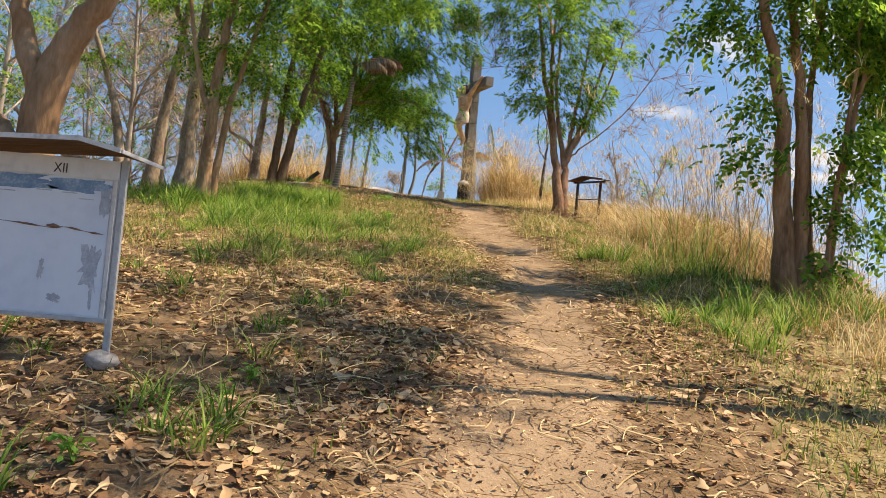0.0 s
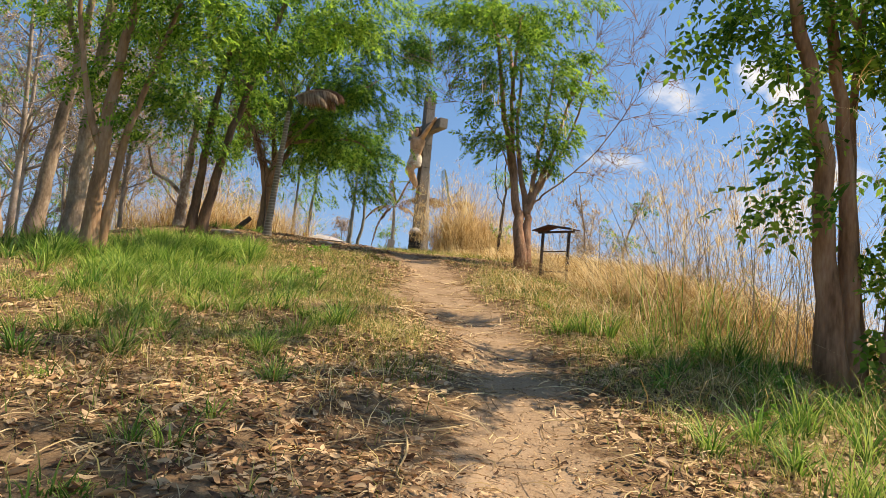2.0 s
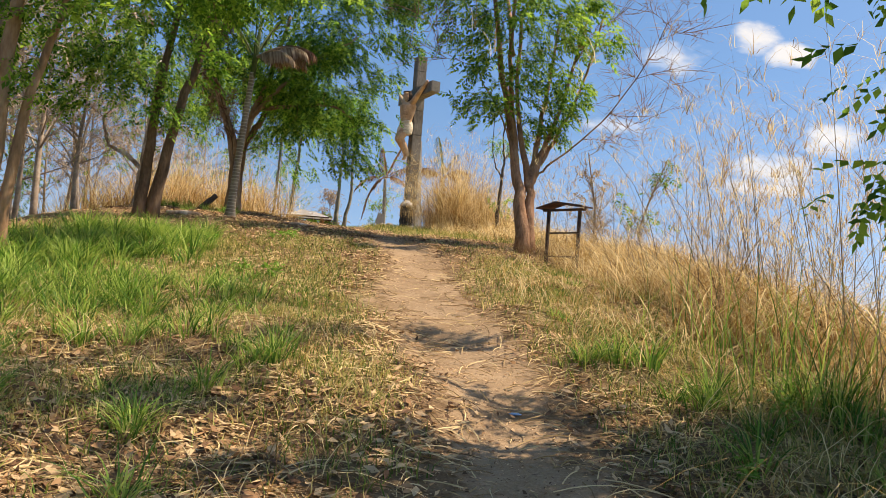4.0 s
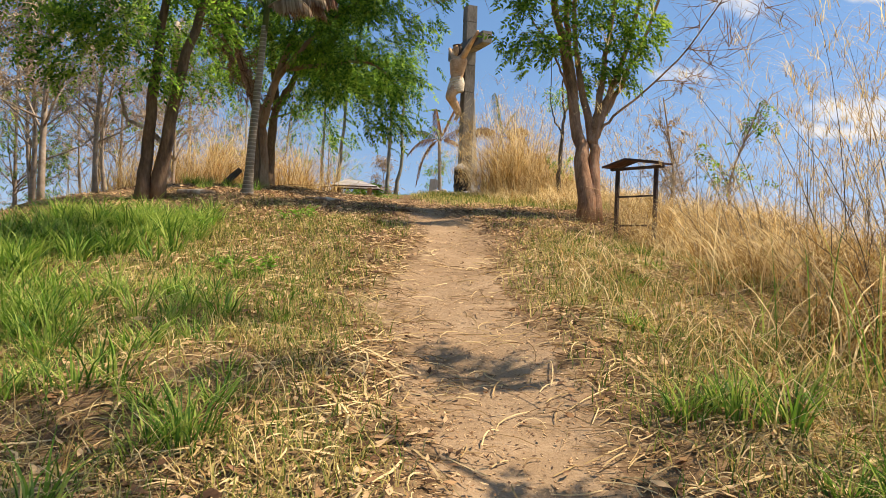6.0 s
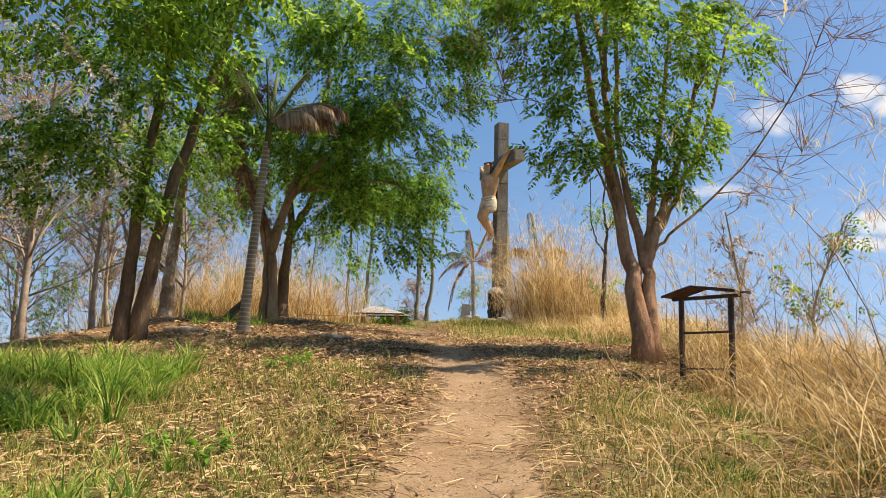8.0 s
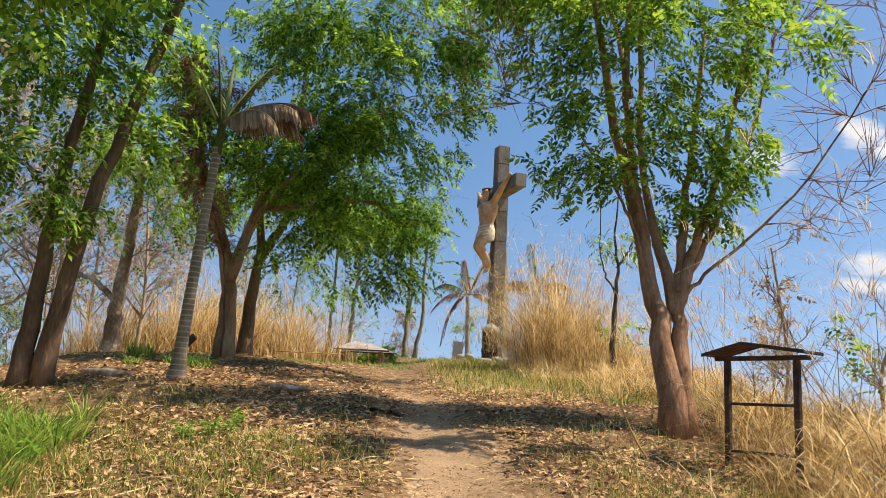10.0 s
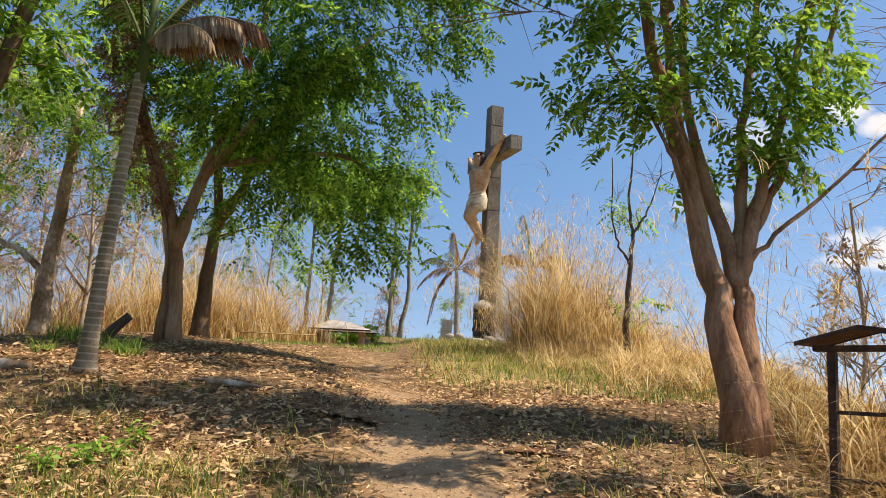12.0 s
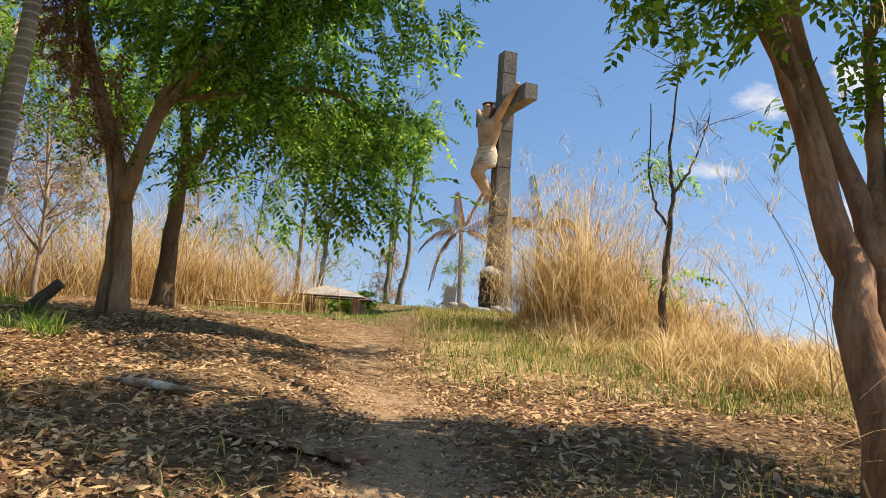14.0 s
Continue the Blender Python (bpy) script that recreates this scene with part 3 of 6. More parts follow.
    pieces.append(tuft_blades(r, p[::38], 34, 0.06, (0.25, 0.85), 0.011, (0.5, 1.6), 5))
    p = scatter(r, 9000, 3.6, 6.5, 4.0, 12, lambda x, y: 0.8 * patchy(x, y, 1.4, 7))
    pieces.append(blades(p, r.uniform(0.2, 0.6, len(p)), 0.007, r.uniform(0.3, 1.0, len(p)), r, 4))
    p = scatter(r, 14000, 0.6, 5.2, 23.5, 31, lambda x, y: np.clip((x - np.interp(y, [23, 25, 27, 31], [2.6, 1.9, 1.3, 0.6])) / 0.7, 0, 1) * 0.8)
    pieces.append(blades(p[::2], r.uniform(0.15, 0.5, len(p[::2])), 0.011, r.uniform(0.4, 1.3, len(p[::2])), r, 4))
    pieces.append(tuft_blades(r, p[::40], 36, 0.06, (0.25, 0.8), 0.011, (0.5, 1.5), 5))
    p = scatter(r, 9000, 2.2, 6.0, 11.5, 21, lambda x, y: np.clip((x - np.interp(y, [11, 14, 17, 18.5, 22], [3.6, 3.5, 3.2, 3.1, 3.3])) / 0.5, 0, 1) * 0.7 * patchy(x, y, 2.0, 2))
    pieces.append(blades(p, r.uniform(0.4, 1.6, len(p)), r.uniform(0.007, 0.017, len(p)), r.uniform(0.8, 1.7, len(p)), r, 6))
    p = scatter(r, 1500, 1.8, 3.7, 8.5, 18, lambda x, y: np.clip((x - path_x(y) - 0.7) / 0.5, 0, 1) * patchy(x, y, 1.8, 3))
    pieces.append(blades(p, r.uniform(0.3, 0.9, len(p)), 0.0075, r.uniform(1.1, 1.75, len(p)), r, 5))
    p = scatter(r, 1300, -3.6, 0.2, 7.5, 13.5, lambda x, y: patchy(x, y, 1.8, 8))
    pieces.append(blades(p, r.uniform(0.25, 0.7, len(p)), 0.0065, r.uniform(1.3, 1.78, len(p)), r, 5))
    # heaps of fallen grass along the edge
    c = scatter(r, 170, 3.0, 5.8, 11.8, 20.5, lambda x, y: np.clip((x - np.interp(y, [12, 16.5, 17.5, 20.5], [2.9, 3.0, 3.5, 3.5])) / 0.7, 0, 1) * (0.3 + 0.7 * patchy(x, y, 1.7, 2)))
    p = tufts(r, c, 46, 0.17)
    pieces.append(blades(p, r.uniform(0.4, 1.3, len(p)), r.uniform(0.006, 0.016, len(p)), r.uniform(0.5, 1.75, len(p)), r, 6))
    stuff("matted_dry_grass", pieces, M["grass_dry"], "matted golden dry grass along the hill edge", "grass")
    # tall golden stands
    pieces = []
    for n, mx, my, sx, sy, h0, h1 in [(1000, 2.35, 30.0, 0.42, 0.8, 0.8, 3.5), (620, 2.15, 30.4, 0.3, 0.7, 0.9, 3.7), (420, 1.65, 30.6, 0.2, 0.6, 0.4, 1.5), (900, 2.85, 29.4, 0.42, 0.8, 0.5, 1.7), (700, 3.6, 29, 0.5, 0.8, 0.3, 1.0)]:
        p = np.stack([r.normal(mx, sx, n), r.normal(my, sy, n)], -1)
        p = p[p[:, 0] > 1.2 + 0.1 * r.normal(0, 1, n)]
        n = len(p)
        k = r.uniform(0, 1, n) ** 0.7
        v, q = blades(p, h0 + (h1 - h0) * (1 - k), r.uniform(0.008, 0.024, n), r.uniform(0.0, 1.15, n) ** 1.2, r, 5)
        pieces.append((v, q))
        tips = np.vstack([v.reshape(n, 6, 2, 3)[::2, 4].mean(1), v.reshape(n, 6, 2, 3)[1::3, 5].mean(1)])
        tips = np.repeat(tips, 6, 0) + r.normal(0, 0.05, (len(tips) * 6, 3))
        pieces.append(blades(tips[:, :2], r.uniform(0.1, 0.42, len(tips)), 0.009, r.uniform(0.3, 1.6, len(tips)), r, 3, z0=tips[:, 2]))
    stuff("tall_golden_grass", pieces, M["grass_dry"], "tall golden dry grass stand before the cross", "grass")
    pieces = []
    for n, mx, my, sx, sy, h0, h1 in [(2600, -6.9, 33.0, 1.0, 1.0, 1.3, 3.7), (2100, -4.9, 34.0, 0.8, 0.8, 1.0, 3.0), (1500, -9.0, 31.0, 1.0, 1.2, 0.9, 2.7)]:
        p = np.stack([r.normal(mx, sx, n), r.normal(my, sy, n)], -1)
        pieces.append(blades(p, r.uniform(h0, h1, n) * (0.3 + 0.8 * patchy(p[:, 0], p[:, 1], 2.6, 1)), r.uniform(0.009, 0.022, n), r.uniform(0.05, 1.25, n), r, 6))
    stuff("tall_golden_grass", pieces, M["grass_dry"], "tall golden dry grass behind the shade trees", "grass")
    # tall reeds with drooping plumes on the right
    pieces, plumes = [], []
    p = np.vstack([scatter(r, 170, 4.0, 6.8, 9.5, 19.5), scatter(r, 120, 4.4, 6.2, 12, 17), scatter(r, 60, 3.6, 5.6, 19.5, 27), scatter(r, 46, 3.9, 5.0, 10.2, 12.6)])
    h = r.uniform(1.1, 3.4, len(p))
    h[-46:] *= 1.2
    v, q = blades(p, h, 0.011, r.uniform(0.0, 0.7, len(p)) ** 1.5, r, 6, away=2.6, spread=1.4)
    pieces.append((v, q))
    tips = v.reshape(len(p), 7, 2, 3)[:, 4:, :, :].mean(2)
    # bowed and broken stalks tangled along the edge
    bowed = np.vstack([scatter(r, 520, 3.5, 6.2, 11.0, 19.0, lambda x, y: 0.25 + 0.75 * patchy(x, y, 1.6, 4)), scatter(r, 90, 3.6, 5.4, 19.0, 23.0)])
    pieces.append(blades(bowed, r.uniform(0.9, 2.5, len(bowed)), r.uniform(0.006, 0.014, len(bowed)), r.uniform(0.5, 1.6, len(bowed)), r, 7, away=2.8, spread=1.6))
    for i in range(len(p)):
        for k in range(3):
            nb = 7
            b = np.repeat(tips[i, k][None], nb, 0) + r.normal(0, 0.02, (nb, 3))
            plumes.append(blades(b[:, :2], r.uniform(0.12, 0.4, nb), 0.006, r.uniform(0.5, 1.5, nb), r, 3, z0=b[:, 2]))
    stuff("reeds", pieces, M["reed"], "tall thin dried reed stalks on the slope", "reed")
    stuff("reed_plumes", plumes, M["grass_dry"], "pale dry plumes and leaves of the reeds", "reed")


def build_litter():
    r = np.random.default_rng(5)
    dens = lambda x, y: (np.interp(y, [1, 3, 8.5, 10, 12, 16, 18, 21, 27, 30], [1, 1, 0.9, 0.85, 0.8, 0.8, 0.9, 1, 0.8, 0.3])
                         * np.where(x < path_x(y), 1.0, np.interp(y, [2, 8, 12, 17, 19, 23, 26], [0.75, 0.6, 0.6, 0.7, 1.0, 0.85, 0.15]))
                         * np.where(y < 9, np.interp(np.abs(x - path_x(y)), [0, 0.3, 0.8], [0.2, 0.5, 1.0]), np.interp(np.abs(x - path_x(y)), [0, 0.25, 0.7], [0.1, 0.35, 1.0])) * (0.3 + 0.7 * patchy(x, y, 1.1, 4)) * np.where((np.abs(x - path_x(y)) < 0.5) & (y > 19.5), 4.5, 1.0))
    soft_edge = lambda x, y: dens(x, y) * np.clip((x + 7.2 + patchy(x, y, 0.6, 1)) / 2.0, 0, 1) * np.clip((5.4 - x) / 1.2, 0, 1) * np.clip((y + 1.5) / 2.5, 0.0, 1) * np.interp(y, [0, 2.5], [0.5, 1])
    p = np.vstack([scatter(r, 135000, -7.5, 5.5, -1.5, 10.5, soft_edge), scatter(r, 90000, -7.5, 4.6, 10.5, 31, soft_edge), scatter(r, 80000, -5.0, 4.2, 16.5, 25, soft_edge)])
    n = len(p)
    L = (0.028 + 0.095 * r.uniform(0, 1, n) ** 2.0) * np.interp(p[:, 1], [2, 9, 11, 14, 17, 20], [0.86, 0.9, 1.0, 0.9, 0.78, 0.74]) * np.interp(np.abs(p[:, 0] - path_x(p[:, 1])), [0.2, 0.7], [0.5, 1.0])
    W = L * r.uniform(0.32, 0.55, n)
    az, tilt, roll = r.uniform(0, 2 * np.pi, n), r.normal(0, 0.24, n), r.normal(0, 0.32, n)
    fold, curl = r.uniform(-0.25, 0.5, n) * W, r.normal(0.06, 0.34, n) * L
    z = height(p[:, 0], p[:, 1]) + r.uniform(0.003, np.interp(p[:, 1], [6, 10], [0.026, 0.045]), n)

    def leaves(sel, stations, widths, cols=(-1, 0, 1)):
        k, m, nc = len(stations), int(sel.sum()), len(cols)
        loc = np.zeros((m, k, nc, 3))
        for i, (st, wd) in enumerate(zip(stations, widths)):
            side = r.normal(0, 0.06, m) * L[sel]
            for c, sg in enumerate(cols):
                loc[:, i, c, 0] = st * L[sel]
                loc[:, i, c, 1] = sg * wd * W[sel] / 2 + side
                loc[:, i, c, 2] = (abs(sg) if nc == 3 else 0.5 * (sg > 0)) * wd * fold[sel] * r.uniform(0.6, 1.4, m) + curl[sel] * st * st
        x, y, zz = (loc[..., c].reshape(m, -1) for c in range(3))
        ct, st_, cr, sr, ca, sa = (f(a[sel])[:, None] for f, a in ((np.cos, tilt), (np.sin, tilt), (np.cos, roll), (np.sin, roll), (np.cos, az), (np.sin, az)))
        y, zz = y * cr - zz * sr, y * sr + zz * cr
        x, zz = x * ct + zz * st_, -x * st_ + zz * ct
        x, y = x * ca - y * sa, x * sa + y * ca
        V = np.stack([x + p[sel, 0:1], y + p[sel, 1:2], zz + z[sel][:, None] + 0.172 * y], -1).reshape(-1, 3)
        q = np.array([[nc * i + c, nc * i + c + 1, nc * i + c + nc + 1, nc * i + c + nc] for i in range(k - 1) for c in range(nc - 1)])
        return V, ((np.arange(m) * k * nc)[:, None, None] + q[None]).reshape(-1, 4)

    n2 = 34000
    q2 = np.stack([r.uniform(-1.3, 1.3, n2), r.uniform(1.5, 27, n2)], -1)
    q2[:, 0] += path_x(q2[:, 1])
    p, L, W = np.vstack([p, q2]), np.concatenate([L, r.uniform(0.008, 0.03, n2) * r.choice([1.0, 1.0, 1.0, 1.9], n2)]), np.concatenate([W, r.uniform(0.004, 0.012, n2)])
    z = np.concatenate([z, height(q2[:, 0], q2[:, 1]) + 0.005])
    az, tilt, roll = np.concatenate([az, r.uniform(0, 6.28, n2)]), np.concatenate([tilt, r.normal(0, 0.15, n2)]), np.concatenate([roll, r.normal(0, 0.2, n2)])
    fold, curl = np.concatenate([fold, np.zeros(n2)]), np.concatenate([curl, np.zeros(n2)])
    near = (p[:, 1] < 7.5) & (L > 0.04)
    stuff("leaf_litter", [leaves(near, (-0.5, -0.28, 0.0, 0.28, 0.5), (0.1, 0.8, 1.0, 0.62, 0.06)), leaves(~near, (-0.5, 0.0, 0.5), (0.15, 1.0, 0.12), (-1, 1))], M["litter"],
          "fallen dry brown leaves scattered on the ground", "leaf litter")
    # straw and thin twigs lying about
    keep = lambda x, y: np.interp(np.abs(x - path_x(y)), [0, 0.4, 0.9], [0.05, 0.3, 1]) * np.interp(y, [2, 7, 10, 12, 16, 20, 28], [0.3, 0.35, 0.5, 0.9, 0.9, 0.5, 0.4])
    p = np.vstack([scatter(r, 20000, -5, 4.6, 2, 28, keep), scatter(r, 2200, -2.4, 2.6, 3, 9, lambda x, y: 0.3 + 0.7 * patchy(x, y, 2.0, 1)), scatter(r, 12000, -3.5, 4.2, 6.5, 16.5, keep)])
    p = np.vstack([p, r.normal((0.1, 10.3), (0.45, 0.7), (500, 2)), r.normal((-1.3, 9.6), (1.0, 0.8), (500, 2)), r.normal((0.25, 12.2), (0.3, 0.6), (130, 2)), r.normal((2.3, 10.0), (0.4, 1.2), (800, 2))])
    thick = np.vstack([r.normal(c, d, (k, 2)) for c, d, k in (((-0.7, 10.7), (0.8, 0.45), 190), ((0.25, 10.6), (0.35, 0.5), 70), ((0.3, 12.0), (0.35, 0.6), 90), ((-2.3, 12.3), (0.8, 0.8), 200), ((2.6, 11.6), (0.4, 1.4), 180), ((-2.4, 15.6), (1.0, 0.9), 260), ((-0.9, 14.8), (0.8, 0.8), 150), ((-1.6, 17.4), (0.9, 0.8), 160), ((3.0, 17.0), (0.5, 1.0), 160))])
    thick = thick[np.abs(thick[:, 0] - path_x(thick[:, 1])) > r.uniform(0.3, 0.9, len(thick))]
    p = np.vstack([p, thick])
    n = len(p)
    L, az, w = r.uniform(0.08, 0.45, n) * r.uniform(0.5, 1, n), r.uniform(0, np.pi * 2, n), r.uniform(0.0014, 0.0038, n)
    nt = len(thick)
    L[-nt:], w[-nt:] = r.uniform(0.15, 0.75, nt), r.uniform(0.003, 0.0075, nt)
    V = np.zeros((n, 5, 2, 3))
    bow, lift = r.normal(0, 0.16, n) * L, r.uniform(0, 1, n)
    for i, s in enumerate((-0.5, -0.25, 0.0, 0.25, 0.5)):
        cx, cy = p[:, 0] + np.cos(az) * L * s - np.sin(az) * bow * (1 - 4 * s * s), p[:, 1] + np.sin(az) * L * s + np.cos(az) * bow * (1 - 4 * s * s)
        cz = height(cx, cy) + 0.008 + (0.008 + 0.03 * (1 - 4 * s * s)) * lift
        for k, sg in enumerate((-1, 1)):
            V[:, i, k, 0], V[:, i, k, 1], V[:, i, k, 2] = cx - sg * np.sin(az) * w, cy + sg * np.cos(az) * w, cz + sg * 0.002
    b = (np.arange(n) * 10)[:, None, None]
    Q = (b + np.array([[2 * i, 2 * i + 1, 2 * i + 3, 2 * i + 2] for i in range(4)])[None]).reshape(-1, 4)
    stuff("straw", [(V.reshape(-1, 3), Q)], M["straw"], "dry straw and thin twigs lying on the soil", "straw")


build_grass()
build_litter()


# ---- trees ----
def spray_template(rng, pairs, length, leaf, width):
    """Leaflets in pairs along a drooping stalk, as local quads; x runs along the stalk."""
    V, Q = [], []
    for i in range(pairs * 2 + 1):
        s = (i // 2 + 0.8) / pairs
        side = 0 if i == pairs * 2 else (1 if i % 2 else -1)
        base = np.array([s * length if side else length, 0, -0.35 * length * s * s])
        a = side * radians(62) + rng.normal(0, 0.15)
        d = np.array([math.cos(a), math.sin(a), -0.45 + rng.normal(0, 0.2)])
        d /= np.linalg.norm(d)
        c = np.cross(d, [0, 0, 1])
        c /= np.linalg.norm(c)
        ll, ww = leaf * rng.uniform(0.8, 1.15), width * rng.uniform(0.85, 1.15)
        k = len(V)
        V += [base, base + d * ll * 0.45 + c * ww / 2 + np.array([0, 0, 0.12 * ww]), base + d * ll, base + d * ll * 0.45 - c * ww / 2 + np.array([0, 0, 0.12 * ww])]
        Q.append((k, k + 1, k + 2, k + 3))
    return np.array(V), np.array(Q)


def sprays(pos, rng, tmpl, out_dir=None, size=1.0, droop=0.25):
    """Copies of a leaf spray at pos, pointing outwards, as one set of quads."""
    V0, Q0 = tmpl
    n = len(pos)
    az = rng.uniform(0, 2 * np.pi, n)
    if out_dir is not None:
        az = np.arctan2(out_dir[:, 1], out_dir[:, 0]) + rng.normal(0, 0.9, n)
    pit, rol = rng.normal(droop, 0.4, n), rng.normal(0, 0.45, n)
    s = size * rng.uniform(0.7, 1.25, n)
    ca, sa, cp, sp, cr, sr = np.cos(az), np.sin(az), np.cos(pit), np.sin(pit), np.cos(rol), np.sin(rol)
    x, y, z = (V0[None, :, i] * s[:, None] for i in range(3))
    y, z = y * cr[:, None] - z * sr[:, None], y * sr[:, None] + z * cr[:, None]
    x, z = x * cp[:, None] + z * sp[:, None], -x * sp[:, None] + z * cp[:, None]
    x, y = x * ca[:, None] - y * sa[:, None], x * sa[:, None] + y * ca[:, None]
    V = np.stack([x, y, z], -1) + pos[:, None, :]
    Q = Q0[None] + (np.arange(n) * len(V0))[:, None, None]
    return V.reshape(-1, 3), Q.reshape(-1, 4)


def tree(label, stems, blobs, bark, leafmat, seed, name="tree", pairs=6, length=0.3, leaf=0.085, width=0.034, per_clump=30, clump=0.24, density=55.0,
         bare=(), sides=10, flare=1.35, group="", droop=0.3):
    """stems: (control points, base radius, tip radius). blobs: (x, y, z, r) of the leafy masses. bare: ends of leafless limbs."""
    rng = np.random.default_rng(seed)
    base = np.array(stems[0][0][0], float)
    base[2] = float(height(base[0], base[1]))
    thing = empty(name, Matrix.Translation(base), label, "tree", group)
    samples, wood_main = [], []
    for ctrl, r0, r1 in stems:
        n = 18
        pts = curve_points(ctrl, n)
        t = np.linspace(0, 1, n)
        rad = r0 + (r1 - r0) * t ** 0.8
        rooted = abs(ctrl[0][2] - height(ctrl[0][0], ctrl[0][1])) < 0.4
        if rooted:
            rad *= 1 + (flare - 1) * np.exp(-t * 14)
            pts[0, 2] = min(pts[0, 2], float(height(pts[0, 0], pts[0, 1]))) - 0.08
        pts[1:-1] += rng.normal(0, 0.012, (n - 2, 3))
        wood_main.append(tube(pts - base, rad, sides, 0.06, rng))
        for p, r in zip(pts[5:], rad[5:]):
            samples.append((*p, r))
    samples = np.array(samples)
    V, Q = join(wood_main)
    part("trunk", mesh_np("trunk", V, Q, True), bark, thing)
    limbs, leaves, centres = [], [], []
    for bx, by, bz, br in blobs:
        n = max(3, int(density * br ** 2.2))
        d = rng.normal(0, 1, (n, 3))
        d /= np.linalg.norm(d, axis=1)[:, None]
        c = np.array([bx, by, bz]) + d * (br * rng.uniform(0.25, 1.05, n) ** 0.6)[:, None] * np.array([1, 1.15, 0.85])
        centres.append(c)
    if centres:
        centres = np.vstack(centres)
    thin_ends = [(c, 0.0) for c in centres] + [(np.array(b, float), 1.0) for b in bare]
    reach = [np.linalg.norm(samples[:, :3] - c, axis=1).min() for c, _ in thin_ends]
    for c, is_bare in (thin_ends[k] for k in np.argsort(reach)):
        # every limb leaves the nearest wood below it, older limbs included
        dv = samples[:, :3] - c
        cost = np.linalg.norm(dv, axis=1) + 0.9 * np.maximum(0, dv[:, 2] + 0.2)
        k = int(np.argmin(cost))
        a, ra = samples[k, :3], samples[k, 3]
        dist = np.linalg.norm(c - a)
        r0 = min(ra * 0.7, 0.007 + 0.012 * dist)
        mid = (a + c) / 2 + np.array([0, 0, 0.1 * dist]) + rng.normal(0, 0.07 * dist, 3)
        pts = curve_points([a, mid, c], 7)
        rr = np.linspace(r0, 0.004, 7)
        limbs.append(tube(pts - base, rr, 5))
        samples = np.vstack([samples, np.column_stack([pts[2:6], rr[2:6]])])
        if is_bare:
            for _ in range(7):
                f = rng.uniform(0.35, 1.0)
                s0 = pts[int(f * 6)]
                e0 = s0 + (c - a) / max(dist, 0.1) * rng.uniform(0.2, 0.7) + rng.normal(0, 0.28, 3) + np.array([0, 0, 0.12])
                limbs.append(tube(curve_points([s0, (s0 + e0) / 2 + rng.normal(0, 0.05, 3), e0], 5) - base, np.linspace(0.007, 0.0025, 5), 4))
                for _ in range(2):
                    e1 = e0 + rng.normal(0, 0.22, 3)
                    m0 = s0 + (e0 - s0) * rng.uniform(0.4, 0.9)
                    limbs.append(tube(np.array([m0, (m0 + e1) / 2, e1]) - base, np.array([0.004, 0.003, 0.0016]), 4))
    if limbs:
        V, Q = join(limbs)
        part("branching", mesh_np("branching", V, Q, True), bark, thing)["kind"] = "stuff"
    if len(centres):
        tm = [spray_template(rng, pairs, length, leaf, width) for _ in range(3)]
        mean = np.array([b[:3] for b in blobs]).mean(0)
        for i, t in enumerate(tm):
            cs = np.repeat(centres[i::3], per_clump, axis=0)
            pos = cs + rng.normal(0, clump, cs.shape) * np.array([1, 1, 0.65])
            leaves.append(sprays(pos - base, rng, t, pos - mean, 1.0, droop))
        V, Q = join(leaves)
        part("crown", mesh_np("crown", V, Q), leafmat, thing, "feathery green foliage")["kind"] = "stuff"
    return thing


def gz(x, y, dz=0.0):
    return (x, y, float(height(x, y)) + dz)


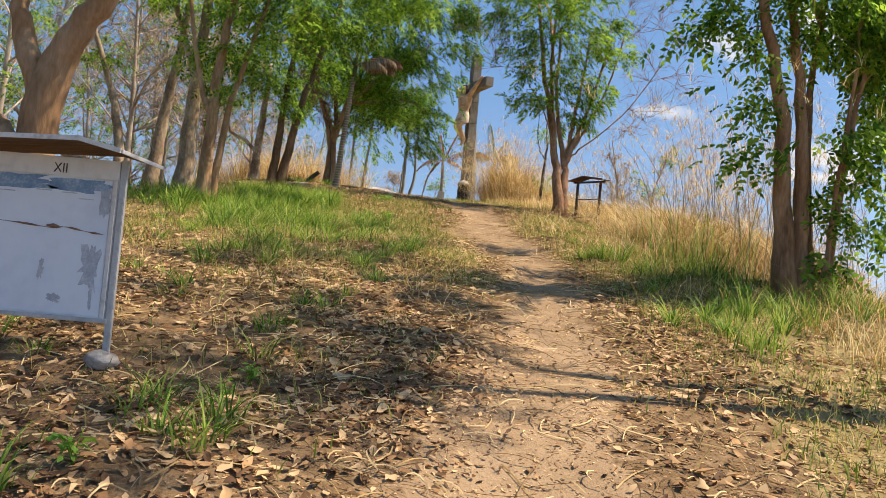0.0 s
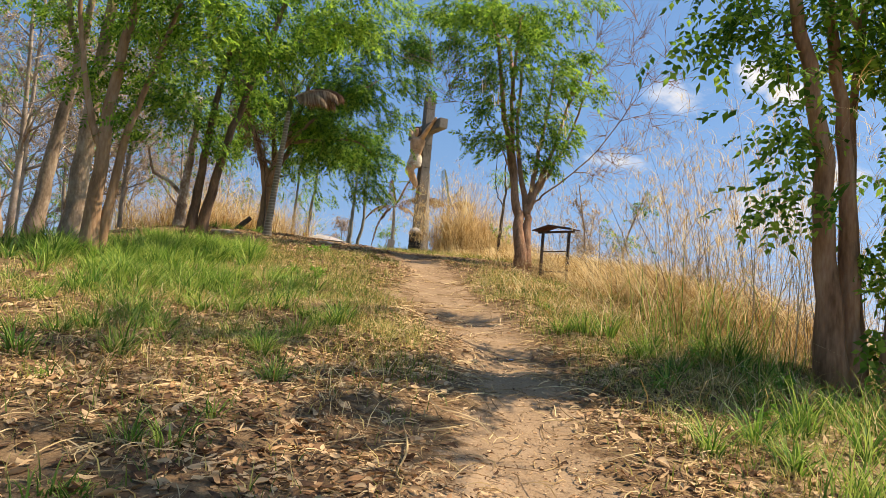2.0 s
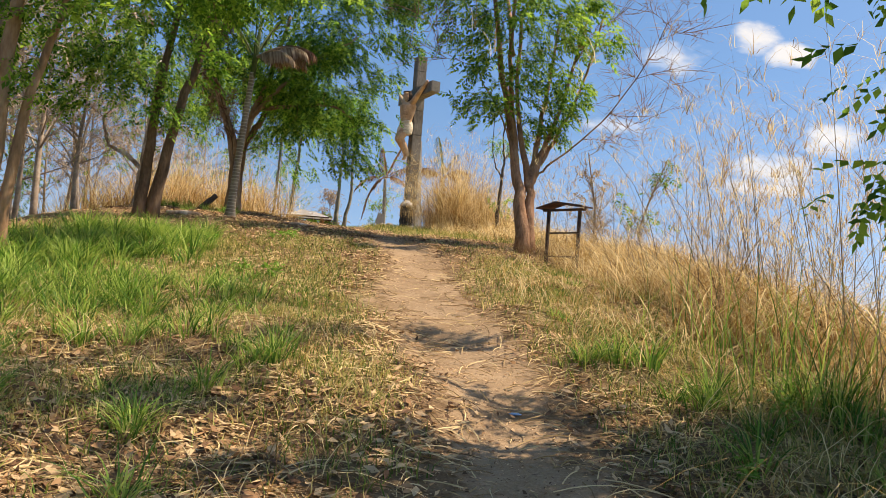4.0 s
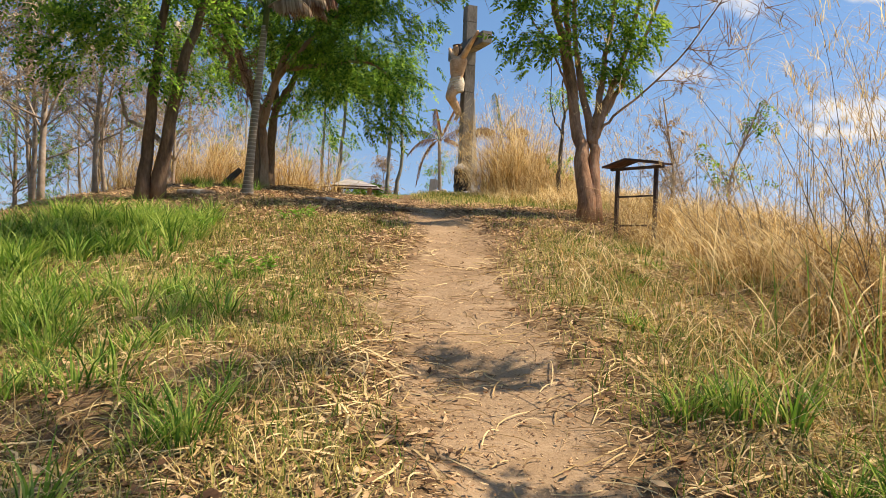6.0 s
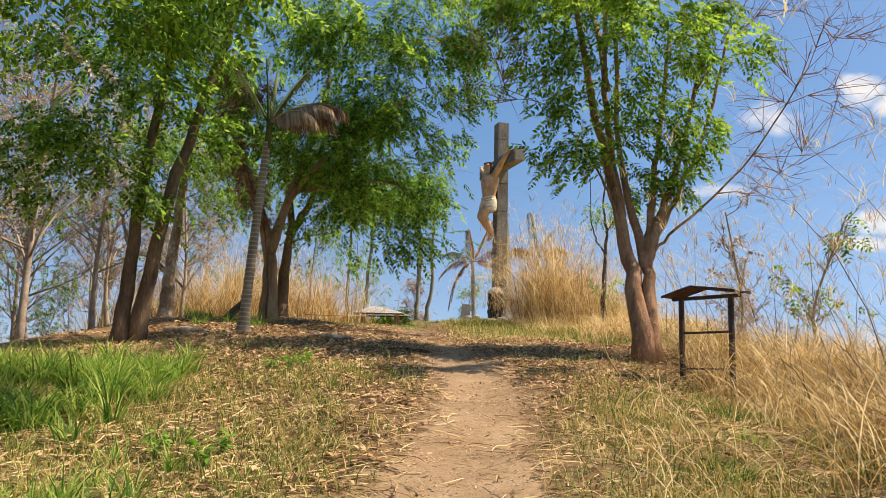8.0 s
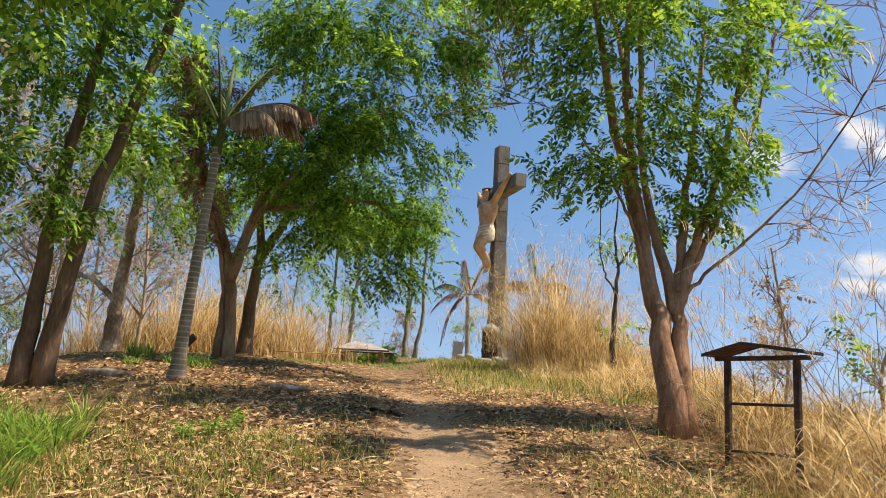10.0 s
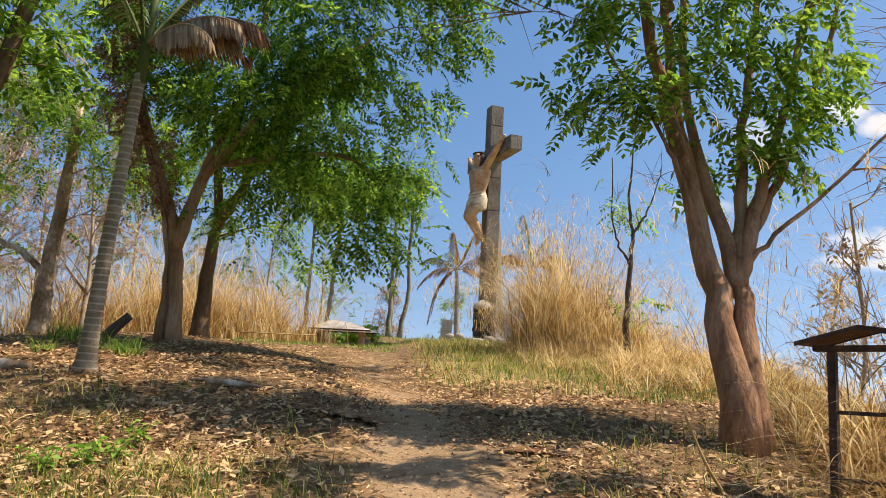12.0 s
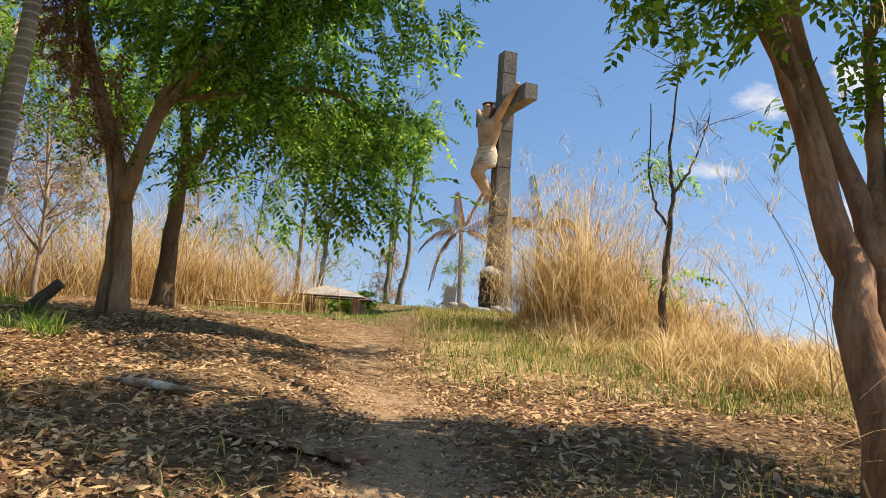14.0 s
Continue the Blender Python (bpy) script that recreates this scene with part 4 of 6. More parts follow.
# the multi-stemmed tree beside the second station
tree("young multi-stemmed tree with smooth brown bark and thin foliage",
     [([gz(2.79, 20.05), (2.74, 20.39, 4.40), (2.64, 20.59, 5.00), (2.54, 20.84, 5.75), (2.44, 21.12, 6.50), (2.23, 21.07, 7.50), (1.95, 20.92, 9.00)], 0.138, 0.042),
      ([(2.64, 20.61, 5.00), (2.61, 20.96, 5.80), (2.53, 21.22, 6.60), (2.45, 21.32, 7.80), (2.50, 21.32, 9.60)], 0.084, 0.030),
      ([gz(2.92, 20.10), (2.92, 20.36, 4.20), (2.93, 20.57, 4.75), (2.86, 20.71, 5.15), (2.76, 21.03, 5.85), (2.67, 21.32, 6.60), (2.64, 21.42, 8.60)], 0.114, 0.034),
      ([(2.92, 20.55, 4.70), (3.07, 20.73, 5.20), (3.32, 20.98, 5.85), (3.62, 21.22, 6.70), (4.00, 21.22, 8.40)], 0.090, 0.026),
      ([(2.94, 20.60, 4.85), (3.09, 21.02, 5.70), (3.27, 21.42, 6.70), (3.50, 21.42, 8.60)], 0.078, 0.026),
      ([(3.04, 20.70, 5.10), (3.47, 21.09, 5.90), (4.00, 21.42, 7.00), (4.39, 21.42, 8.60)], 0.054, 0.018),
      # limb added to carry the rear masses that only cast shade
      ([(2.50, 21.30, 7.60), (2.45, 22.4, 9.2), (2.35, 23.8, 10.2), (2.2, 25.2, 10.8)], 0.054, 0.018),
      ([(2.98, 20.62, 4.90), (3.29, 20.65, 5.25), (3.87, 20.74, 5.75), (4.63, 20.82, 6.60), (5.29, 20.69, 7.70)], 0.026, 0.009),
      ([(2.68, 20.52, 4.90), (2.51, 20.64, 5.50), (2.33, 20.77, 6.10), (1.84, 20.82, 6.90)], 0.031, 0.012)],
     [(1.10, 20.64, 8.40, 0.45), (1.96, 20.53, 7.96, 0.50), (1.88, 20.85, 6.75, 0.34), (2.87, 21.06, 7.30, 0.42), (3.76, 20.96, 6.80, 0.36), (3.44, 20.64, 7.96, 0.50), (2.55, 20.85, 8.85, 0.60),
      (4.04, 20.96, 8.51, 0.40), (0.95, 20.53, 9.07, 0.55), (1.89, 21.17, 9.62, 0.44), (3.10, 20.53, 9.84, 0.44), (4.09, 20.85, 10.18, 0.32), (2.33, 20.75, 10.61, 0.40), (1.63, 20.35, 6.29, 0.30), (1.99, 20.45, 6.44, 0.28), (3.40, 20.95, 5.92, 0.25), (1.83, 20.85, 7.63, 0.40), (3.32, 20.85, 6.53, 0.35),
      # high and rear masses, hardly seen, added to widen the shade below
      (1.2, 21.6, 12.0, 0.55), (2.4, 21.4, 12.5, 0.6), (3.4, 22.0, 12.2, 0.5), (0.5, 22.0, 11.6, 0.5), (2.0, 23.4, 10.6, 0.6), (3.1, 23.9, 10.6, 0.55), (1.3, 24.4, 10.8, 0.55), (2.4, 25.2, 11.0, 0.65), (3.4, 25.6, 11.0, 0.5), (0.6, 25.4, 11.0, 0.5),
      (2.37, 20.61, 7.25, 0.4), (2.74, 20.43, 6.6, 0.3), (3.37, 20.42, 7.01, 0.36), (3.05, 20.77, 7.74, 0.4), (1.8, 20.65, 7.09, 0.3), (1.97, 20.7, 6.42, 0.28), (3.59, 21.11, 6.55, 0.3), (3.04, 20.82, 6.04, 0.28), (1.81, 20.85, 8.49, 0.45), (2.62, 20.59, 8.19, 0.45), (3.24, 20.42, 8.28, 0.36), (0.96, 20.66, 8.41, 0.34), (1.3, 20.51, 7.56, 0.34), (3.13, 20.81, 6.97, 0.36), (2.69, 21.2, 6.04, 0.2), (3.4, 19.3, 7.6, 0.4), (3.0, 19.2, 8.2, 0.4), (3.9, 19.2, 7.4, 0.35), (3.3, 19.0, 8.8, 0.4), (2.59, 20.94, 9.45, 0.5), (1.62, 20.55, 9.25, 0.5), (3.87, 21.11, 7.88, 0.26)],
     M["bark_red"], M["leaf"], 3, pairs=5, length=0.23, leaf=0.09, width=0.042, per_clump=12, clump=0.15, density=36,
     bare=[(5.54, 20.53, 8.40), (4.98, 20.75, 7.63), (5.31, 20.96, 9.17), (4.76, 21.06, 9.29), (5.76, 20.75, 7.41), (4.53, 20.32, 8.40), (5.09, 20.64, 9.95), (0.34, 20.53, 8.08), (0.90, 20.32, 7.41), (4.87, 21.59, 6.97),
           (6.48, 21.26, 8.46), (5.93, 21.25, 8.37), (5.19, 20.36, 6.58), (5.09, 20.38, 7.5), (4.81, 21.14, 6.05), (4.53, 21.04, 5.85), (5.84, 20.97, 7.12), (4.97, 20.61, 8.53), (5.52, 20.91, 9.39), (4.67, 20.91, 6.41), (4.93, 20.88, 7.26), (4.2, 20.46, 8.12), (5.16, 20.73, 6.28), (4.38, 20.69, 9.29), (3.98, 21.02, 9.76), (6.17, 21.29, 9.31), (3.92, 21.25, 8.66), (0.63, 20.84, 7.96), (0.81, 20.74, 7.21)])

# the leafy tree at the near edge of the slope
tree("multi-stemmed edge tree with red-brown stems and dark leaves",
     [([gz(4.15, 9.65), (4.02, 9.65, 3.0), (3.9, 9.6, 4.0), (3.62, 9.5, 5.0), (3.4, 9.5, 6.4), (3.3, 9.8, 9.6)], 0.125, 0.03),
      ([gz(4.34, 9.7), (4.27, 9.7, 3.0), (4.16, 9.7, 4.2), (3.98, 9.7, 5.4), (4.0, 9.7, 6.6)], 0.105, 0.035),
      ([gz(4.5, 9.8), (4.42, 9.8, 2.8), (4.38, 9.9, 3.8), (4.5, 10.0, 5.2), (4.6, 10.1, 6.8), (4.3, 10.6, 9.8)], 0.06, 0.025),
      # limb added to carry high unseen masses that shade the path
      ([(4.5, 10.0, 5.2), (4.4, 10.9, 6.6), (4.2, 11.8, 8.2), (3.9, 12.6, 9.4)], 0.04, 0.012),
      ([gz(4.58, 9.6), (4.7, 9.6, 3.2), (4.85, 9.6, 4.2), (5.1, 9.6, 5.6)], 0.045, 0.02),
      ([gz(4.66, 9.75), (4.84, 9.8, 3.4), (5.02, 9.9, 4.6), (5.2, 10.0, 5.8)], 0.04, 0.018),
      ([gz(4.52, 9.5), (4.62, 9.5, 3.1), (4.7, 9.45, 4.3), (4.75, 9.4, 5.6)], 0.035, 0.015)],
     [(3.05, 9.6, 5.0, 0.36), (3.45, 9.6, 4.75, 0.34), (3.72, 9.5, 4.05, 0.26), (4.6, 9.8, 5.0, 0.5), (5.0, 9.7, 4.4, 0.42), (4.85, 9.7, 3.6, 0.36), (5.1, 9.7, 5.2, 0.45), (4.55, 9.75, 3.1, 0.27),
      (4.8, 9.6, 2.6, 0.24), (3.66, 9.5, 3.4, 0.18), (4.14, 9.7, 5.3, 0.4), (3.2, 9.5, 5.8, 0.45), (4.0, 9.6, 6.3, 0.5), (4.9, 9.8, 6.3, 0.3), (2.6, 9.3, 6.4, 0.4), (5.3, 10.0, 4.0, 0.4), (4.7, 9.7, 2.1, 0.16), (3.4, 8.6, 6.8, 0.4), (4.3, 10.8, 10.2, 0.4), (3.0, 9.7, 10.3, 0.5), (4.6, 9.9, 9.0, 0.28), (4.5, 10.7, 6.6, 0.34), (2.8, 11.0, 9.6, 0.4), (4.9, 9.7, 5.7, 0.6), (5.4, 9.8, 4.9, 0.55), (5.6, 9.8, 5.9, 0.6), (4.4, 9.6, 7.2, 0.4), (3.8, 10.5, 9.7, 0.42), (3.2, 10.2, 9.9, 0.4), (4.9, 9.6, 4.9, 0.4), (5.3, 9.7, 3.2, 0.3),
      # masses out of view, added like the tallest ones above to shade the path
      (3.2, 11.3, 8.8, 0.34), (3.9, 12.3, 9.2, 0.34), (4.5, 12.6, 8.0, 0.26), (3.3, 13.4, 9.6, 0.28)],
     M["bark_red"], M["leaf_dark"], 4, pairs=4, length=0.26, leaf=0.098, width=0.055, per_clump=13, clump=0.16, density=50, droop=0.5)

# the big shade tree with a forked trunk, and its neighbour
tree("large shade tree with a forked brown trunk and hanging foliage",
     [([gz(-3.72, 25.0), (-3.76, 25.0, 5.2), (-3.86, 25.0, 5.9), (-4.15, 25.0, 6.7), (-4.55, 25.0, 7.9), (-4.8, 25, 9.5)], 0.165, 0.06),
      ([(-3.78, 25.0, 5.5), (-3.5, 25.0, 6.5), (-3.1, 25.0, 7.6), (-2.7, 24.9, 9.2)], 0.115, 0.04),
      ([(-3.5, 25.0, 6.5), (-2.8, 24.8, 7.3), (-1.9, 24.7, 8.1), (-1.0, 24.6, 8.7)], 0.07, 0.02),
      ([(-3.4, 25.0, 6.8), (-2.4, 25.2, 7.0), (-1.5, 25.3, 7.1), (-0.8, 25.4, 6.7)], 0.06, 0.02)],
     [(-1.28, 25.0, 5.9, 0.5), (-0.72, 25.0, 5.65, 0.34), (-0.75, 25.2, 6.7, 0.45), (-0.5, 25.0, 7.9, 0.45), (-0.1, 24.8, 8.8, 0.46), (-1.55, 25.2, 7.0, 0.65), (-2.8, 24.6, 7.8, 0.8), (-2.05, 25, 8.4, 0.8),
      (-3.0, 25.6, 6.2, 0.36), (-3.8, 24.6, 8.1, 0.65), (-1.5, 24.8, 8.7, 0.75), (-2.6, 25.6, 7.3, 0.7), (-1.5, 25.2, 10.2, 0.7), (-3.2, 25, 9.9, 0.8), (-0.3, 25, 10.2, 0.6), (-2.2, 24.6, 6.6, 0.45), (-4.7, 25, 9.0, 0.7),
      (0.1, 25, 9.6, 0.4), (-0.6, 25, 11.2, 0.5), (-1.2, 24.8, 9.7, 0.5), (-2.5, 24.8, 10.7, 0.6)],
     M["bark_tan"], M["leaf_dark"], 5, pairs=6, length=0.31, leaf=0.1, width=0.043, per_clump=14, clump=0.23, density=40, droop=0.4)
tree("shade tree with a straight dark trunk behind the forked one",
     [([gz(-4.2, 27.5), (-4.15, 27.5, 5.6), (-4.05, 27.5, 6.6), (-4.3, 27.5, 8.5)], 0.155, 0.06), ([(-4.1, 27.5, 6.3), (-3.6, 27.5, 7.2), (-3.0, 27.4, 8.6)], 0.12, 0.04)],
     [(-3.2, 27.4, 7.6, 0.65), (-4.4, 27.4, 8.0, 0.7), (-2.4, 27.6, 8.6, 0.65), (-2.9, 28.2, 6.2, 0.4), (-5.3, 27.6, 7.6, 0.7), (-2.0, 27.6, 7.2, 0.6)],
     M["bark_brown"], M["leaf_dark"], 6, pairs=6, length=0.32, leaf=0.102, width=0.045, per_clump=12, clump=0.25, density=30, droop=0.5)

dry = tree("dead climber with reddish brown leaves on the shade tree",
     [([gz(-3.7, 24.8), (-3.74, 24.8, 5.2), (-3.84, 24.8, 5.9), (-4.13, 24.8, 6.7), (-4.5, 24.8, 7.9)], 0.02, 0.01)],
     [(-3.95, 24.72, 6.2, 0.16), (-4.1, 24.7, 6.7, 0.22), (-4.25, 24.7, 7.2, 0.27), (-4.4, 24.65, 7.7, 0.3), (-4.5, 24.6, 8.3, 0.34), (-4.2, 24.6, 8.8, 0.3), (-4.6, 24.5, 9.2, 0.35)],
     M["bark_brown"], M["leaf_dry"], 16, name="climber", density=130, per_clump=14, leaf=0.06, width=0.03, length=0.18, clump=0.14)
dry["category"] = "climber"
# the twin-stemmed tree at the shady edge
tree("twin-stemmed tree with dark leaning trunks on the grassy bank",
     [([gz(-4.55, 20.5), (-4.45, 20.5, 4.9), (-4.3, 20.5, 6.6), (-4.0, 20.5, 8.6)], 0.12, 0.05),
      ([gz(-4.34, 20.6), (-4.12, 20.5, 4.9), (-3.82, 20.5, 6.2), (-3.25, 20.5, 8.2), (-3.0, 20.5, 9.2)], 0.12, 0.05)],
     [(-5.6, 20.3, 6.85, 0.5), (-5.0, 20.3, 6.35, 0.56), (-5.75, 20.5, 5.75, 0.3), (-4.15, 20.4, 5.7, 0.36), (-4.5, 20.4, 7.35, 0.62), (-3.75, 20.5, 6.75, 0.5), (-5.6, 20.6, 8.1, 0.5), (-3.5, 20.4, 7.9, 0.5),
      (-4.2, 20.4, 8.5, 0.66), (-6.3, 20.3, 7.8, 0.35), (-6.3, 20.3, 6.4, 0.35), (-3.3, 20.4, 9.2, 0.5), (-4.8, 20.4, 9.4, 0.5)],
     M["bark_brown"], M["leaf_dark"], 7, pairs=6, length=0.3, leaf=0.1, width=0.045, per_clump=13, clump=0.22, density=40)

# the row of trunks on the lower bank
tree("tree with several slender brown trunks on the bank",
     [([gz(-4.5, 14.8), (-4.5, 14.8, 4.4), (-4.35, 14.8, 6.0), (-4.1, 14.8, 8.0)], 0.13, 0.05),
      ([gz(-4.38, 14.9), (-4.25, 14.9, 4.2), (-3.95, 14.9, 5.4), (-3.5, 14.8, 7.0)], 0.08, 0.03),
      ([(-4.48, 14.8, 4.0), (-4.8, 14.7, 5.0), (-5.1, 14.6, 6.6)], 0.07, 0.03)],
     [(-4.1, 15, 6.5, 0.6), (-3.55, 15, 5.75, 0.5), (-4.75, 15, 5.5, 0.5), (-2.95, 15, 6.6, 0.65), (-4.3, 15, 4.8, 0.3), (-2.2, 16.2, 6.5, 0.6), (-3.4, 15, 7.6, 0.8), (-4.6, 15, 7.6, 0.8), (-1.4, 16.5, 7.2, 0.6), (-1.0, 16.0, 8.0, 0.5), (-1.9, 16.0, 8.3, 0.6), (-0.4, 16.2, 8.4, 0.4), (-2.7, 15.8, 8.4, 0.6)],
     M["bark_tan"], M["leaf"], 8, pairs=6, length=0.28, leaf=0.09, width=0.038, per_clump=12, clump=0.2, density=40)
tree("bare grey-barked tree with a thick straight trunk",
     [([gz(-5.45, 16.4), (-5.4, 16.4, 4.6), (-5.3, 16.4, 6.4), (-5.2, 16.4, 8.4)], 0.19, 0.07), ([(-5.38, 16.4, 5.2), (-5.8, 16.3, 6.4), (-6.2, 16.2, 8.0)], 0.08, 0.03)],
     [(-5.6, 16.2, 6.6, 0.5), (-5.0, 16.2, 7.6, 0.6), (-6.2, 16.1, 6.8, 0.4)],
     M["bark_grey"], M["leaf"], 9, density=34, per_clump=13, bare=[(-6.4, 16, 7.2), (-5.9, 16.4, 6.0), (-6.6, 16, 6.0), (-4.8, 16.4, 6.2)])
tree("bare grey-barked tree with a leaning trunk",
     [([gz(-6.3, 16.9), (-6.15, 16.9, 4.4), (-5.9, 16.9, 6.2), (-5.8, 16.9, 8.0)], 0.16, 0.05), ([gz(-6.75, 16.5), (-6.95, 16.5, 4.2), (-7.2, 16.5, 5.0), (-8.0, 16.4, 7.2)], 0.12, 0.04), ([(-6.78, 16.5, 3.05), (-7.2, 16.5, 3.02), (-7.6, 16.4, 3.35), (-8.3, 16.4, 3.55), (-9.0, 16.3, 4.3)], 0.11, 0.04)],
     [(-6.4, 16.8, 7.2, 0.4), (-7.1, 16.6, 5.6, 0.3)], M["bark_grey"], M["leaf"], 10, density=26, per_clump=12,
     bare=[(-7.2, 16.5, 6.2), (-6.9, 16.7, 5.2), (-7.4, 16.5, 7.2), (-6.2, 16.5, 5.4), (-7.6, 16.6, 5.6)])
tree("tree with a rough flaking trunk and crooked low limb",
     [([gz(-6.45, 26.4), (-6.42, 26.4, 5.2), (-6.32, 26.4, 6.4), (-6.25, 26.4, 8.2)], 0.17, 0.08), ([(-6.45, 26.4, 5.2), (-6.85, 26.3, 5.6), (-7.3, 26.2, 5.8), (-7.5, 26.2, 6.5)], 0.07, 0.03)],
     [(-5.9, 26.3, 7.8, 0.7), (-6.8, 26.3, 8.2, 0.7), (-5.4, 26.4, 7.0, 0.45), (-7.2, 26.3, 7.2, 0.4)], M["bark_patch"], M["leaf_dark"], 12, density=36, per_clump=15, bare=[(-7.9, 26, 6.8), (-7.4, 26.4, 7.6), (-5.5, 26.4, 6.2)])
# unseen tree at the edge, added to cast shade on the lower path
tree("unseen tall tree with high airy crown, added to shade the path",
     [([gz(5.6, 5.6), (5.5, 5.6, 4.0), (5.3, 5.7, 7.5), (5.2, 5.7, 11.0)], 0.16, 0.05), ([(5.45, 5.6, 4.4), (5.0, 6.4, 7.4), (4.9, 7.0, 10.4)], 0.09, 0.04)],
     [(5.0, 5.6, 9.6, 0.6), (4.4, 7.2, 9.8, 0.6), (5.4, 6.6, 10.6, 0.7), (4.6, 5.8, 11.4, 0.7), (5.4, 8.0, 10.2, 0.6), (4.4, 4.9, 10.2, 0.45), (6.0, 5.4, 12.0, 0.6), (5.2, 7.6, 12.2, 0.6), (6.4, 6.8, 11.6, 0.5), (4.5, 4.1, 10.6, 0.5), (5.2, 3.8, 11.8, 0.45),
      (3.3, 6.0, 9.8, 0.5), (2.9, 7.6, 10.2, 0.4), (2.7, 5.2, 10.2, 0.45), (4.0, 5.0, 9.8, 0.5), (3.6, 4.5, 10.2, 0.45), (3.0, 4.5, 9.6, 0.4), (2.4, 6.3, 9.8, 0.4), (3.9, 6.6, 10.0, 0.45), (3.6, 8.4, 9.9, 0.42), (3.1, 8.0, 10.3, 0.4)],
     M["bark_tan"], M["leaf"], 15, density=24, per_clump=11)
# the big leaning tree behind the notice board
tree("big tree with a thick smooth brown trunk forking low",
     [([gz(-3.3, 6.25), (-3.28, 6.25, 1.9), (-3.2, 6.25, 2.75), (-3.05, 6.25, 3.15), (-2.8, 6.2, 3.5), (-2.3, 6.2, 4.6)], 0.19, 0.08),
      ([(-3.22, 6.25, 2.6), (-3.42, 6.25, 3.1), (-3.5, 6.25, 3.5), (-3.8, 6.2, 5.0)], 0.11, 0.05),
      ([(-3.25, 6.25, 2.1), (-3.6, 6.3, 2.45), (-4.1, 6.4, 2.7), (-4.6, 6.4, 3.6)], 0.07, 0.03)],
     # crown masses above the view, added for the shade they cast
     [(-2.3, 6.3, 6.2, 0.9), (-3.6, 6.2, 6.4, 1.0), (-1.6, 5.8, 6.6, 0.8), (-4.4, 6.4, 5.6, 0.7), (-2.6, 7.0, 7.0, 0.8), (-1.2, 6.8, 7.2, 0.7)], M["bark_tan"], M["leaf"], 13, density=26, per_clump=11)
# thin leafless tree on the far brow
tree("small bare tree with a thin dark trunk and few leaves",
     [([gz(3.2, 27.6), (3.22, 27.6, 5.6), (3.28, 27.6, 6.5), (3.2, 27.6, 7.2), (3.3, 27.6, 8.3)], 0.06, 0.012), ([(3.26, 27.6, 6.5), (3.5, 27.6, 6.9), (3.75, 27.6, 7.6)], 0.03, 0.008), ([(3.22, 27.6, 6.0), (2.95, 27.6, 6.6), (2.9, 27.6, 7.9)], 0.025, 0.008)],
     [(3.3, 27.6, 6.9, 0.16), (3.3, 27.5, 5.3, 0.25), (2.95, 27.6, 7.0, 0.1)], M["bark_dark"], M["leaf_dark"], 14, density=50, per_clump=5, bare=[(3.75, 27.6, 7.6), (3.3, 27.6, 8.5)])


def slim_trunk(x, y, top, lean, r0, bark, seed, label, kink=0.0, leafy=True):
    z = float(height(x, y))
    ctrl = [(x, y, z), (x + lean * 0.3 + kink, y, z + (top - z) * 0.3), (x + lean * 0.6, y, z + (top - z) * 0.55), (x + lean, y, top)]
    blobs = [(x + lean * 0.9, y, top - 0.4, 0.6), (x + lean * 1.2, y, top + 0.5, 0.8), (x + lean * 0.7 - 0.5, y, top + 0.2, 0.5)] if leafy else []
    return tree(label, [(ctrl, r0, r0 * 0.6)], blobs, bark, M["leaf_dark"], seed, density=30, per_clump=10, leaf=0.13, width=0.06, length=0.35, sides=8,
                bare=() if leafy else [(x + lean, y, top + 1.0), (x + lean + 0.6, y, top + 0.5), (x + lean - 0.5, y, top + 0.7)], group="slim trunks on the hilltop")


M["bark_pale"] = mat("bark_grey_green", [(0.13, 0.125, 0.09), (0.23, 0.22, 0.165), (0.36, 0.34, 0.27)], 5, 0.9, 0.4, 16, (1, 1, 0.5))
slim_trunk(-4.75, 38.0, 9.5, 0.1, 0.065, M["bark_pale"], 21, "slim dark trunk on the hilltop")
slim_trunk(-4.15, 38.3, 9.8, 0.3, 0.08, M["bark_pale"], 22, "slim leaning grey trunk on the hilltop")
slim_trunk(-2.18, 38.0, 9.6, 0.08, 0.075, M["bark_pale"], 23, "slim straight grey trunk on the hilltop")
slim_trunk(-2.5, 41.0, 8.6, 0.15, 0.06, M["bark_pale"], 24, "slim pale trunk on the hilltop", leafy=False)
slim_trunk(-1.9, 38.5, 10.2, 0.3, 0.075, M["bark_pale"], 25, "slim crooked pale trunk on the hilltop", 0.12, leafy=False)


